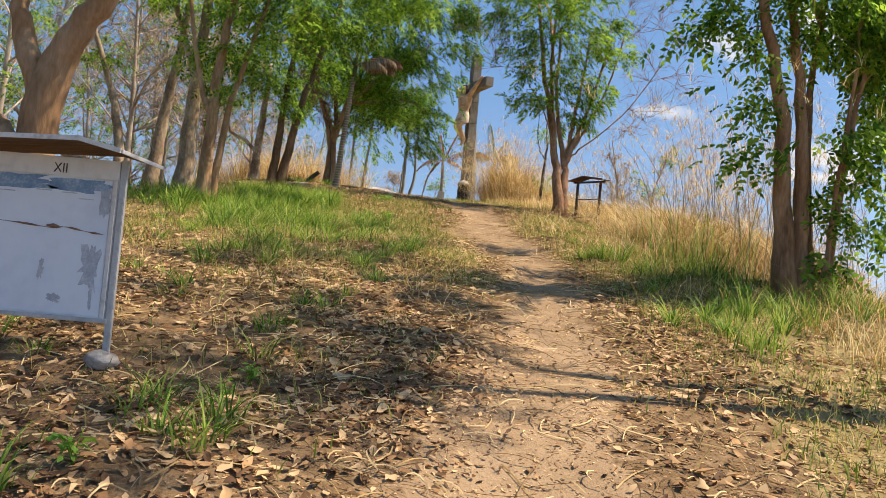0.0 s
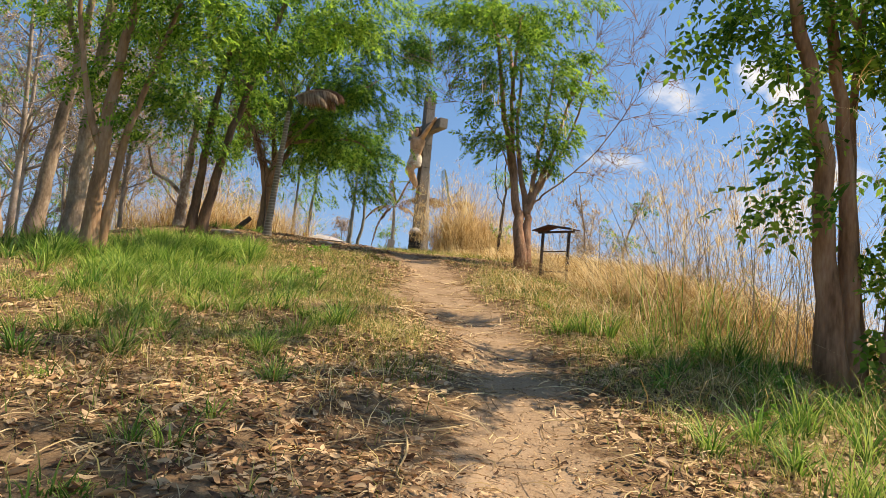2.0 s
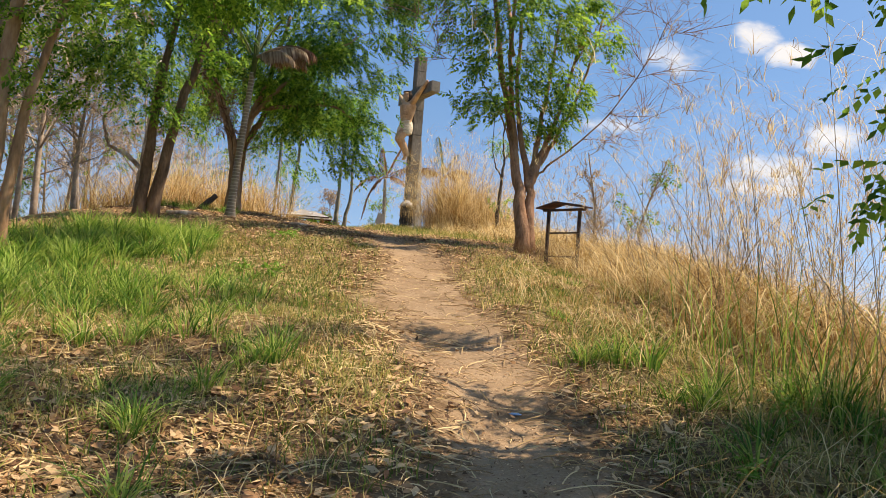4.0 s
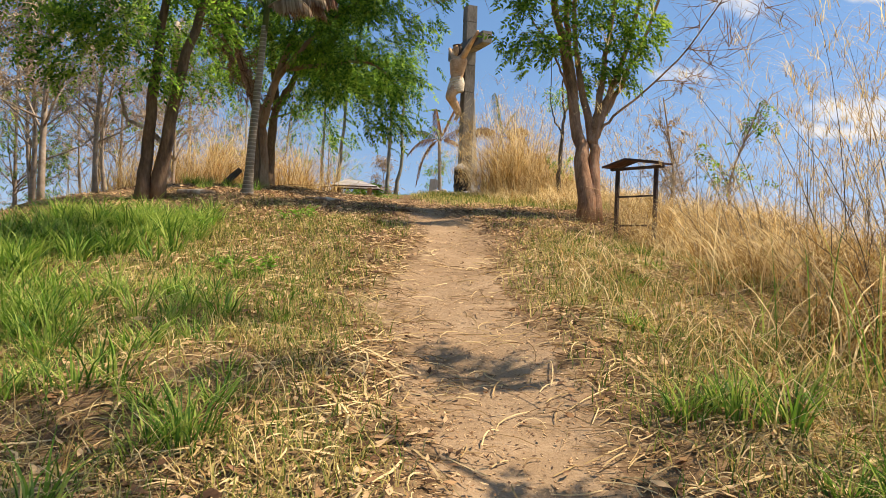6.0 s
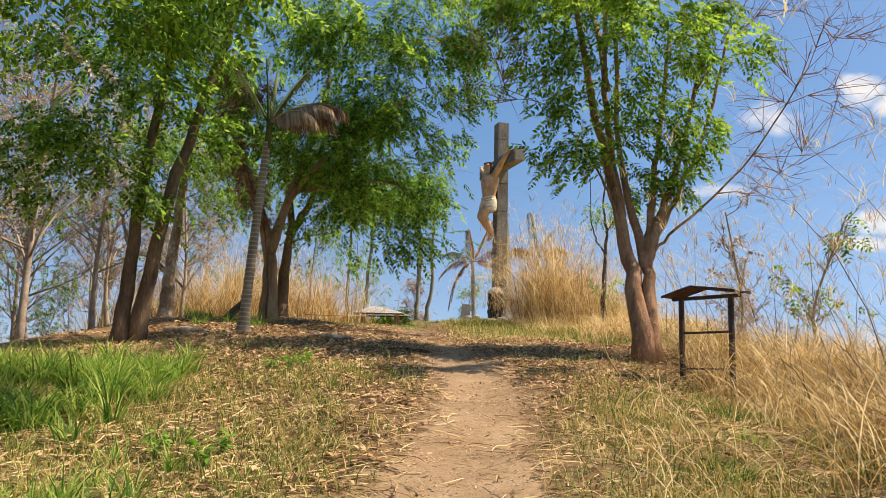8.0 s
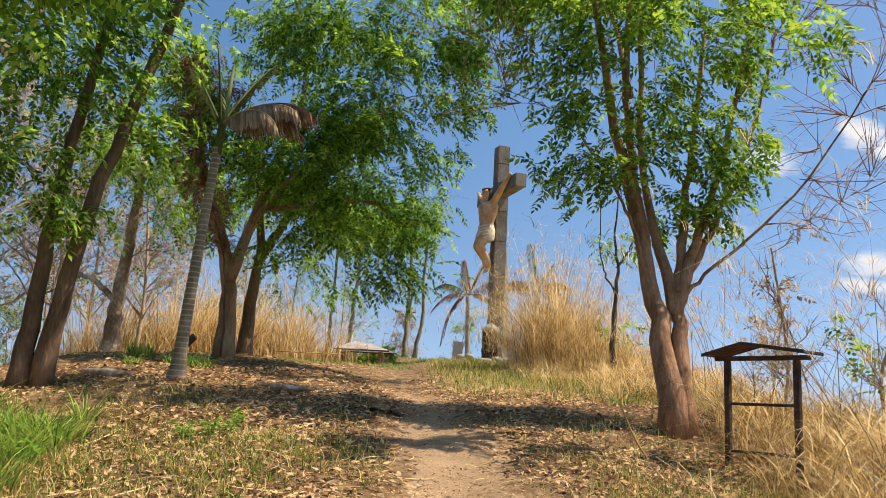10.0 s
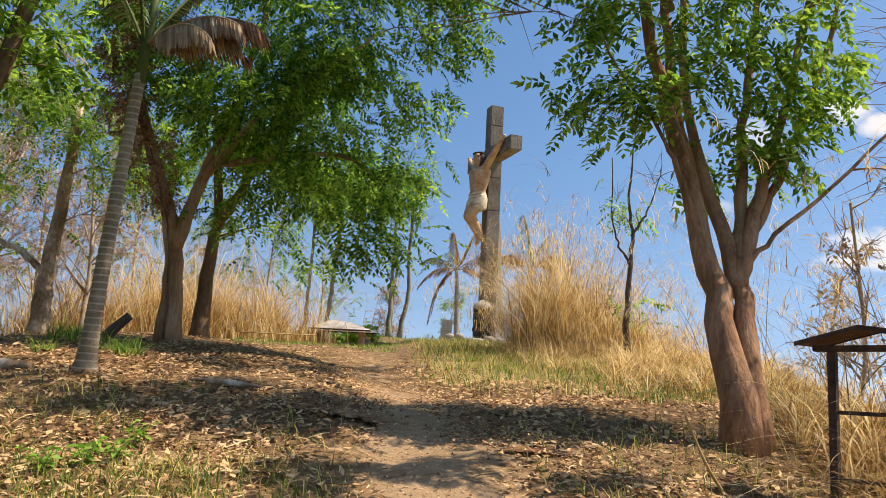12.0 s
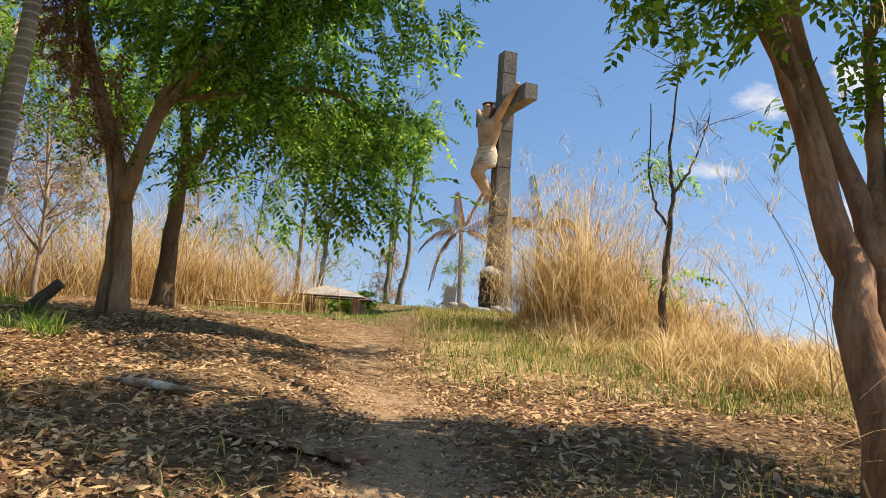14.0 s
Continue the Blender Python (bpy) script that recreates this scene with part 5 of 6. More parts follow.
# ---- palms ----
def frond(origin, az, length, arch, droop, rng, dead=0.0, gap=0.035):
    """A feather leaf: a bowed midrib and its narrow leaflets."""
    d = np.array([math.cos(az), math.sin(az), 0])
    s = np.linspace(0, 1, 14)
    pts = np.array(origin) + np.outer(s * length * (1 - 0.25 * droop * s), d) + np.outer(arch * length * s - droop * length * s ** 2, [0, 0, 1])
    rib = tube(pts, np.linspace(0.022, 0.005, 14), 5)
    V, Q = [], []
    side = np.array([-d[1], d[0], 0])
    for f in np.arange(0.14, 1.0, gap / length):
        p = np.array([np.interp(f, s, pts[:, k]) for k in range(3)])
        ll = length * 0.3 * (1 - 0.55 * f) * rng.uniform(0.8, 1.1) * min(1, 3 * f)
        for sg in (-1, 1):
            e = side * sg * (0.8 - 0.5 * dead) + d * 0.55 + np.array([0, 0, -0.35 - 0.7 * dead + rng.normal(0, 0.15)])
            e /= np.linalg.norm(e)
            wv = np.cross(e, [0, 0, 1.0])
            wv /= np.linalg.norm(wv) + 1e-9
            mid, tip = p + e * ll * 0.5, p + e * ll + np.array([0, 0, -0.25 * ll])
            k = len(V)
            w = 0.019
            V += [p - wv * w * 0.6, p + wv * w * 0.6, mid + wv * w, mid - wv * w, tip + wv * w * 0.2, tip - wv * w * 0.2]
            Q += [(k, k + 1, k + 2, k + 3), (k + 3, k + 2, k + 4, k + 5)]
    return rib, (np.array(V), np.array(Q))


def palm(x, y, top, lean, r0, label, fronds, seed, ringed=False, group=""):
    """fronds: (azimuth in degrees, length, arch, droop, dead share)."""
    rng = np.random.default_rng(seed)
    z = float(height(x, y))
    thing = empty("palm", Matrix.Translation((x, y, z)), label, "palm tree", group)
    n = 90 if ringed else 26
    t = np.linspace(0, 1, n)
    pts = curve_points([(0, 0, -0.08), (lean[0] * 0.3, lean[1] * 0.3, (top - z) * 0.35), (lean[0], lean[1], top - z)], n)
    rad = r0 * (1 - 0.35 * t) * (1 + 1.0 * np.exp(-t * 16))
    if ringed:
        rad = rad * (1 + 0.05 * (np.arange(n) % 3 == 0))
    V, Q = tube(pts, rad, 14, 0.01, rng)
    part("trunk", mesh_np("trunk", V, Q, True), M["palm_ring"] if ringed else M["bark_palm"], thing)
    o = (lean[0], lean[1], top - z)
    if ringed:
        V, Q = tube([(o[0], o[1], o[2] - 0.1), (o[0] + 0.04, o[1], o[2] + 0.55), (o[0] + 0.1, o[1], o[2] + 1.15)], [r0 * 0.64, r0 * 0.6, r0 * 0.2], 12)
        part("crownshaft", mesh_np("crownshaft", V, Q, True), M["frond"], thing)
    for az, ln, arch, droop, dead in fronds:
        rib, lv = frond((o[0], o[1], o[2] + (0.3 if ringed else 0)), radians(az), ln, arch, droop, rng, dead, 0.032 if ringed else 0.035)
        V, Q = join([rib, lv])
        part("frond", mesh_np("frond", V, Q), M["leaf_pale"] if dead > 0.97 else M["leaf_dry"] if dead > 0.4 else M["frond"], thing, "dead dry frond" if dead > 0.4 else "")
    return thing


def ring_material():
    mt = mat("ringed_palm_bark", [(0.14, 0.105, 0.07), (0.24, 0.19, 0.135), (0.34, 0.28, 0.21)], 8, 0.9, 0.3, 30)
    nt = mt.node_tree
    tc = nt.nodes.new("ShaderNodeTexCoord")
    w = nt.nodes.new("ShaderNodeTexWave")
    w.bands_direction = "Z"
    w.inputs["Scale"].default_value, w.inputs["Distortion"].default_value, w.inputs["Detail"].default_value = 4.6, 1.2, 3
    nt.links.new(tc.outputs["Object"], w.inputs["Vector"])
    bs = next(n for n in nt.nodes if n.type == "BSDF_PRINCIPLED")
    src = bs.inputs["Base Color"].links[0].from_socket
    mr = nt.nodes.new("ShaderNodeMapRange")
    mr.inputs[1].default_value, mr.inputs[2].default_value = 0.78, 1.0
    nt.links.new(w.outputs["Fac"], mr.inputs[0])
    mx = nt.nodes.new("ShaderNodeMix")
    mx.data_type = "RGBA"
    nt.links.new(mr.outputs[0], mx.inputs[0])
    nt.links.new(src, mx.inputs[6])
    mx.inputs[7].default_value = (0.42, 0.36, 0.28, 1)
    nt.links.new(mx.outputs[2], bs.inputs["Base Color"])
    return mt


M["palm_ring"] = ring_material()
palm(-2.99, 21.25, 6.72, (0.2, 0.0), 0.085, "slender ringed palm with brown drooping dead fronds",
     [(-8, 1.4, 0.62, 0.5, 0.9), (-20, 1.35, 0.58, 0.52, 1.0), (6, 1.4, 0.68, 0.52, 0.95), (-30, 1.2, 0.5, 0.6, 1.0), (-14, 1.3, 0.5, 0.45, 0.9), (14, 1.2, 0.55, 0.55, 0.8), (-2, 1.38, 0.75, 0.6, 0.95), (-11, 1.2, 0.36, 0.4, 1.0),
      (150, 0.9, 1.6, 0.5, 0.1), (60, 1.0, 1.7, 0.5, 0.1), (280, 0.9, 1.5, 0.6, 0.2)], 31, ringed=True)
palm(-0.32, 44.0, 8.1, (-0.12, 0.0), 0.11, "thin palm with sparse brownish fronds by the cross",
     [(185, 1.7, 0.35, 0.75, 0.6), (200, 1.5, -0.1, 1.3, 0.9), (170, 1.6, 0.9, 0.7, 0.4), (100, 1.9, 1.3, 0.35, 0.5), (60, 1.8, 1.5, 0.3, 0.5), (10, 1.6, 0.9, 0.5, 0.6), (340, 1.6, 0.3, 0.7, 0.5), (255, 1.5, 0.9, 0.6, 0.3), (150, 1.5, 0.1, 1.2, 0.8)], 32)
palm(2.4, 44.5, 8.4, (0.0, 0.0), 0.12, "thin palm half hidden behind dry grass",
     [(190, 1.8, 0.8, 0.9, 0.7), (165, 1.8, 1.0, 0.9, 0.8), (100, 1.9, 1.5, 0.2, 0.3), (20, 1.7, 1.0, 0.8, 0.7), (350, 1.8, 0.5, 0.9, 0.5), (60, 1.7, 1.3, 0.4, 0.2)], 33)


# ---- far bare thicket on the slopes ----
def thicket(label, spots, seed, bark, leafy=0.3, tall=(3, 6)):
    rng = np.random.default_rng(seed)
    for x, y in spots:
        z = float(height(x, y))
        h = rng.uniform(*tall)
        thing = empty("bare_tree", Matrix.Translation((x, y, z)), label, "tree", "bare trees on the slope")
        woods, ends = [], []
        ctrl = curve_points([(0, 0, -0.1), (rng.normal(0, 0.1), rng.normal(0, 0.1), h * 0.35), (rng.normal(0, 0.35), rng.normal(0, 0.35), h)], 12)
        r0 = 0.0095 * h + 0.01
        woods.append(tube(ctrl, np.linspace(r0, 0.012, 12), 7))
        for _ in range(22):
            f = rng.uniform(0.25, 0.98)
            a = np.array([np.interp(f, np.linspace(0, 1, 12), ctrl[:, k]) for k in range(3)])
            ln = h * rng.uniform(0.18, 0.4) * (1.15 - 0.6 * f)
            az = rng.uniform(0, 6.28)
            e = a + np.array([math.cos(az) * ln * 0.7, math.sin(az) * ln * 0.7, ln * rng.uniform(0.35, 0.9)])
            pts = curve_points([a, (a + e) / 2 + rng.normal(0, 0.08 * ln, 3), e], 6)
            woods.append(tube(pts, np.linspace(r0 * 0.3 * (1 - 0.6 * f) + 0.005, 0.004, 6), 5))
            for _ in range(9):
                p = pts[rng.integers(2, 6)]
                e2 = p + (e - a) / ln * rng.uniform(0.15, 0.45) * ln + rng.normal(0, 0.16 * ln, 3)
                woods.append(tube(np.array([p, (p + e2) / 2 + rng.normal(0, 0.03, 3), e2]), np.array([0.006, 0.004, 0.0025]), 4))
                ends.append(e2)
        V, Q = join(woods)
        part("trunk", mesh_np("trunk", V, Q, True), bark, thing)
        ends = np.array(ends)
        k = ends[rng.uniform(0, 1, len(ends)) < leafy]
        if len(k):
            k = np.repeat(k, 3, axis=0) + rng.normal(0, 0.12, (len(k) * 3, 3))
            V, Q = sprays(k, rng, spray_template(rng, 4, 0.2, 0.08, 0.04))
            part("crown", mesh_np("crown", V, Q), M["leaf"] if rng.uniform() < 0.35 else M["leaf_pale"], thing, "few scattered leaves")


thicket("bare slope tree with fine pale branches", [(-8.2, 20.2), (-7.6, 23.0), (-9.2, 25.6), (-8.8, 28.5), (-10.5, 22.5), (-7.6, 18.8), (-9.6, 18.0), (-8.4, 14.5), (-10.6, 15.5), (-12, 19), (-12.5, 25), (-11.5, 29),
                                                     (-8.7, 12.2), (-11, 12.5), (-14, 22), (-13.5, 16.5), (-7.4, 29.6), (-10.2, 32.5), (-9.8, 30.0), (-11.8, 33.5), (-8.6, 34.5), (-12.6, 28.2), (-13.8, 31), (-9.9, 27.0), (-8.2, 26.6), (-15, 27)], 41, M["twig"], 0.7, (4, 8.0))
thicket("bare brownish shrub tree beyond the hilltop", [(-6.5, 40), (-7.5, 37.5), (-5.4, 43), (-9, 40), (-3.2, 46), (-11, 36), (-1.2, 50), (-13, 33)], 42, M["twig"], 0.5, (2.2, 5))
thicket("thin bare shrub at the hill edge", [(4.6, 22.2), (5.3, 24.6), (5.6, 21.2)], 43, M["twig"], 0.05, (1.4, 2.3))


# ---- the cross and the statue ----
FRONT, ARM = Vector((-0.92, -0.39, 0)).normalized(), Vector((0.39, -0.92, 0)).normalized()
CX, CY = 0.78, 37.0
CZ = float(height(CX, CY))
CROSS = Matrix(((FRONT.x, ARM.x, 0, CX), (FRONT.y, ARM.y, 0, CY), (0, 0, 1, CZ), (0, 0, 0, 1)))   # x: front, y: near arm, z: up


def build_cross():
    thing = empty("cross", CROSS, "tall weathered grey concrete cross on the hilltop", "cross")
    top = 12.12 - CZ
    seams = [0.0, 1.3, 2.6, 3.9, 4.9, 5.85, 6.5, top]
    for a, b in zip(seams[:-1], seams[1:]):
        part("upright_block", box(-0.2, -0.2, a + 0.004, 0.2, 0.2, b - 0.004, 0.012), M["concrete"], thing)
    zb = 10.6 - CZ
    part("crossbeam", box(-0.185, 0.203, zb - 0.21, 0.185, 1.62, zb + 0.21, 0.015), M["concrete"], thing)
    part("crossbeam", box(-0.185, -1.62, zb - 0.21, 0.185, -0.203, zb + 0.21, 0.015), M["concrete"], thing)
    bm = bmesh.new()
    v = [bm.verts.new(c) for c in [(-0.204, -0.16, 0), (-0.204, 0.16, 0), (-0.52, 0.16, 0), (-0.52, -0.16, 0), (-0.204, -0.13, 3.7), (-0.204, 0.13, 3.7), (-0.26, 0.13, 3.7), (-0.26, -0.13, 3.7)]]
    for f in [(0, 3, 2, 1), (4, 5, 6, 7), (0, 1, 5, 4), (1, 2, 6, 5), (2, 3, 7, 6), (3, 0, 4, 7)]:
        bm.faces.new([v[i] for i in f])
    bmesh.ops.bevel(bm, geom=bm.edges[:], offset=0.01, segments=1, affect="EDGES")
    part("buttress", bm, M["plaster"], thing, "pale plastered buttress")


def build_statue():
    """A plain carved figure, arms spread along the beam."""
    z = -CZ
    pieces, mats = [], []

    def limb(ctrl, rad, sides=10, m=0, flat=1.0, n=10):
        pts = curve_points([(a, b, c + z) for a, b, c in ctrl], n)
        rr = np.interp(np.linspace(0, 1, n), np.linspace(0, 1, len(rad)), rad)
        pieces.append(tube(pts, rr, sides, flat=flat))
        mats.extend([m] * len(pieces[-1][1]))

    limb([(0.42, 0, 9.15), (0.44, 0, 9.45), (0.42, 0, 9.8), (0.4, 0, 10.05), (0.42, 0, 10.2)], [0.25, 0.215, 0.29, 0.32, 0.14], 14, 0, 1.25, 16)
    limb([(0.42, 0.02, 10.15), (0.47, 0.05, 10.32)], [0.085, 0.08])
    limb([(0.47, 0.05, 10.22), (0.52, 0.06, 10.36), (0.53, 0.06, 10.5), (0.5, 0.05, 10.6)], [0.08, 0.125, 0.13, 0.05], 12)
    limb([(0.42, 0.05, 10.2), (0.42, 0.06, 10.45), (0.46, 0.05, 10.62)], [0.11, 0.14, 0.09], 12, 2)
    limb([(0.56, 0.0, 10.24), (0.6, 0.0, 10.32), (0.58, 0.0, 10.4)], [0.03, 0.07, 0.05], 8, 1)
    limb([(0.64, 0.05, 10.58), (0.58, 0.2, 10.58), (0.45, 0.2, 10.6), (0.38, 0.05, 10.62), (0.45, -0.1, 10.6), (0.6, -0.06, 10.58), (0.64, 0.05, 10.58)], [0.028, 0.028], 8, 2, n=20)
    for sg in (-1, 1):
        limb([(0.4, 0.15 * sg, 10.06), (0.36, 0.34 * sg, 10.14), (0.32, 0.75 * sg, 10.42), (0.27, 1.22 * sg, 10.72)], [0.14, 0.125, 0.1, 0.065], 10, n=14)
        limb([(0.27, 1.2 * sg, 10.7), (0.25, 1.3 * sg, 10.79), (0.25, 1.37 * sg, 10.84)], [0.05, 0.065, 0.035], 8)
        limb([(0.44, 0.1 * sg, 9.15), (0.66, 0.09 * sg, 8.74), (0.6, 0.07 * sg, 8.58), (0.36, 0.05 * sg, 8.2), (0.34, 0.04 * sg, 8.02)], [0.21, 0.165, 0.14, 0.115, 0.075], 10, n=14)
        limb([(0.34, 0.04 * sg, 8.06), (0.38, 0.05 * sg, 7.95), (0.46, 0.05 * sg, 7.86)], [0.06, 0.06, 0.03], 8)
    limb([(0.43, 0, 8.86), (0.45, 0, 9.02), (0.43, 0, 9.22), (0.42, 0, 9.4)], [0.25, 0.28, 0.275, 0.22], 18, 1, 1.2, 12)
    for k in range(5):
        a = 9.36 - 0.1 * k
        limb([(0.62, -0.2, a + 0.03), (0.7 - 0.01 * k, 0.02, a - 0.05), (0.61, 0.25, a - 0.02), (0.42, 0.3, a + 0.03)], [0.03, 0.042, 0.03], 8, 1)
    limb([(0.58, -0.2, 9.3), (0.63, -0.26, 9.05), (0.6, -0.26, 8.8)], [0.05, 0.08, 0.03], 8, 1)
    for k in range(6):
        for sg in (-1, 1):
            a = 9.95 - 0.07 * k
            limb([(0.69 - 0.014 * k, 0.04 * sg, a), (0.62, 0.22 * sg, a - 0.03), (0.45, 0.31 * sg, a + 0.02)], [0.012, 0.017, 0.01], 6)
    V, Q = join(pieces)
    me = mesh_np("statue", V, Q, True)
    ob = part("statue", me, None)
    for k in ("statue", "cloth", "hair"):
        me.materials.append(M[k])
    me.polygons.foreach_set("material_index", np.array(mats, dtype=np.int32))
    ob.matrix_world = CROSS
    tagged(ob, "life-size painted figure with outstretched arms on the cross", "statue")


build_cross()
build_statue()


def lumpy_stone(rx, ry, rz, seed, sub=3):
    bm = bmesh.new()
    bmesh.ops.create_icosphere(bm, subdivisions=sub, radius=1.0)
    off = Vector((seed * 3.1, seed * 1.7, seed * 0.9))
    for v in bm.verts:
        k = 1 + 0.22 * noise.noise(v.co * 1.4 + off) + 0.08 * noise.noise(v.co * 4 + off)
        v.co = Vector((v.co.x * rx * k, v.co.y * ry * k, v.co.z * rz * k))
    for f in bm.faces:
        f.smooth = True
    return bm


def build_vines():
    """Dry grass tangled round the lower upright."""
    r = np.random.default_rng(8)
    pieces = []
    for k in range(46):
        zc = r.choice([r.normal(2.55, 0.25), r.normal(2.5, 0.25), r.normal(2.2, 0.5)])
        a0 = r.uniform(-2.2, 2.2)
        rad = 0.31 + abs(r.normal(0, 0.06))
        ang = a0 + np.linspace(0, r.uniform(0.5, 1.6), 6)
        pts = np.stack([rad * np.cos(ang), rad * np.sin(ang), zc + np.cumsum(r.normal(0.0, 0.09, 6))], -1)
        pieces.append(tube(pts, np.linspace(0.008, 0.003, 6), 4))
    V, Q = join(pieces)
    ob = part("dry_vines", mesh_np("dry_vines", V, Q), M["grass_dry"])
    ob.matrix_world = CROSS
    tagged(ob, "tangle of dry golden vines round the cross", "vines", kind="stuff")


build_vines()


def build_shrine():
    x, y = 0.66, 36.25
    z = float(height(x, y))
    thing = empty("shrine", Matrix.Translation((x, y, z)), "small black stone shrine with a pale domed cap", "shrine")
    for i in range(7):
        for j in range(-1, 2):
            w = 0.17
            b = box(j * w - w / 2 + 0.006 * (i % 2), -0.24, 0.1 + i * 0.13, j * w + w / 2 - 0.008, 0.24, 0.1 + i * 0.13 + 0.122, 0.016)
            o = part("stone_block", b, M["blackstone"], thing)
            o.location = (random.uniform(-0.012, 0.012), random.uniform(-0.015, 0.015), 0)
    V, Q = tube([(0, 0, 1.0), (0, 0, 1.06), (0, 0, 1.12), (0, 0, 1.2), (0, 0, 1.26)], [0.26, 0.27, 0.24, 0.16, 0.03], 20)
    part("cap", mesh_np("cap", V, Q, True), M["stone"], thing, "pale grey domed cap")
    # rubble step under shrine and cross
    r = random.Random(9)
    step = empty("rubble_step", Matrix.Translation((0.3, 36.0, float(height(0.3, 36.0)))), "low rubble stone step at the foot of the cross", "stone step")
    for i in range(26):
        s = part("stone", lumpy_stone(r.uniform(0.1, 0.18), r.uniform(0.08, 0.14), r.uniform(0.07, 0.11), i, 2), M["stone"], step)
        s.location = (r.uniform(-0.65, 0.9), r.uniform(-0.2, 0.25), r.uniform(0.02, 0.18))
    x, y = -0.36, 36.4
    slab = empty("slab", pose(x, y, float(height(x, y)), 0, 6, 10), "leaning pale grey stone slab near the cross", "slab")
    part("face", box(-0.15, -0.03, -0.05, 0.15, 0.03, 0.58, 0.02), M["plaster"], slab)


build_shrine()


# ---- stations ----
def roof_sheet(profile, y0, y1, thick, bm=None):
    """A folded roof: profile points (x, z) run along y from y0 to y1."""
    bm = bm or bmesh.new()
    up = [(bm.verts.new((x, y0, z + thick)), bm.verts.new((x, y1, z + thick))) for x, z in profile]
    dn = [(bm.verts.new((x, y0, z)), bm.verts.new((x, y1, z))) for x, z in profile]
    for i in range(len(profile) - 1):
        bm.faces.new((up[i][0], up[i + 1][0], up[i + 1][1], up[i][1]))
        bm.faces.new((dn[i][0], dn[i][1], dn[i + 1][1], dn[i + 1][0]))
        bm.faces.new((up[i][0], dn[i][0], dn[i + 1][0], up[i + 1][0]))
        bm.faces.new((up[i][1], up[i + 1][1], dn[i + 1][1], dn[i][1]))
    for k in (0, -1):
        a, b = up[k], dn[k]
        bm.faces.new((a[0], a[1], b[1], b[0]) if k == 0 else (a[1], a[0], b[0], b[1]))
    bmesh.ops.recalc_face_normals(bm, faces=bm.faces[:])
    return bm


def text_mesh(body, size, depth=0.001):
    cu = bpy.data.curves.new("txt", "FONT")
    cu.body, cu.size, cu.extrude, cu.align_x, cu.align_y = body, size, depth, "CENTER", "CENTER"
    cu.resolution_u = 3
    tmp = bpy.data.objects.new("txt", cu)
    scene.collection.objects.link(tmp)
    bpy.context.view_layer.update()
    me = bpy.data.meshes.new_from_object(tmp.evaluated_get(bpy.context.evaluated_depsgraph_get()))
    bpy.data.objects.remove(tmp)
    bpy.data.curves.remove(cu)
    return me


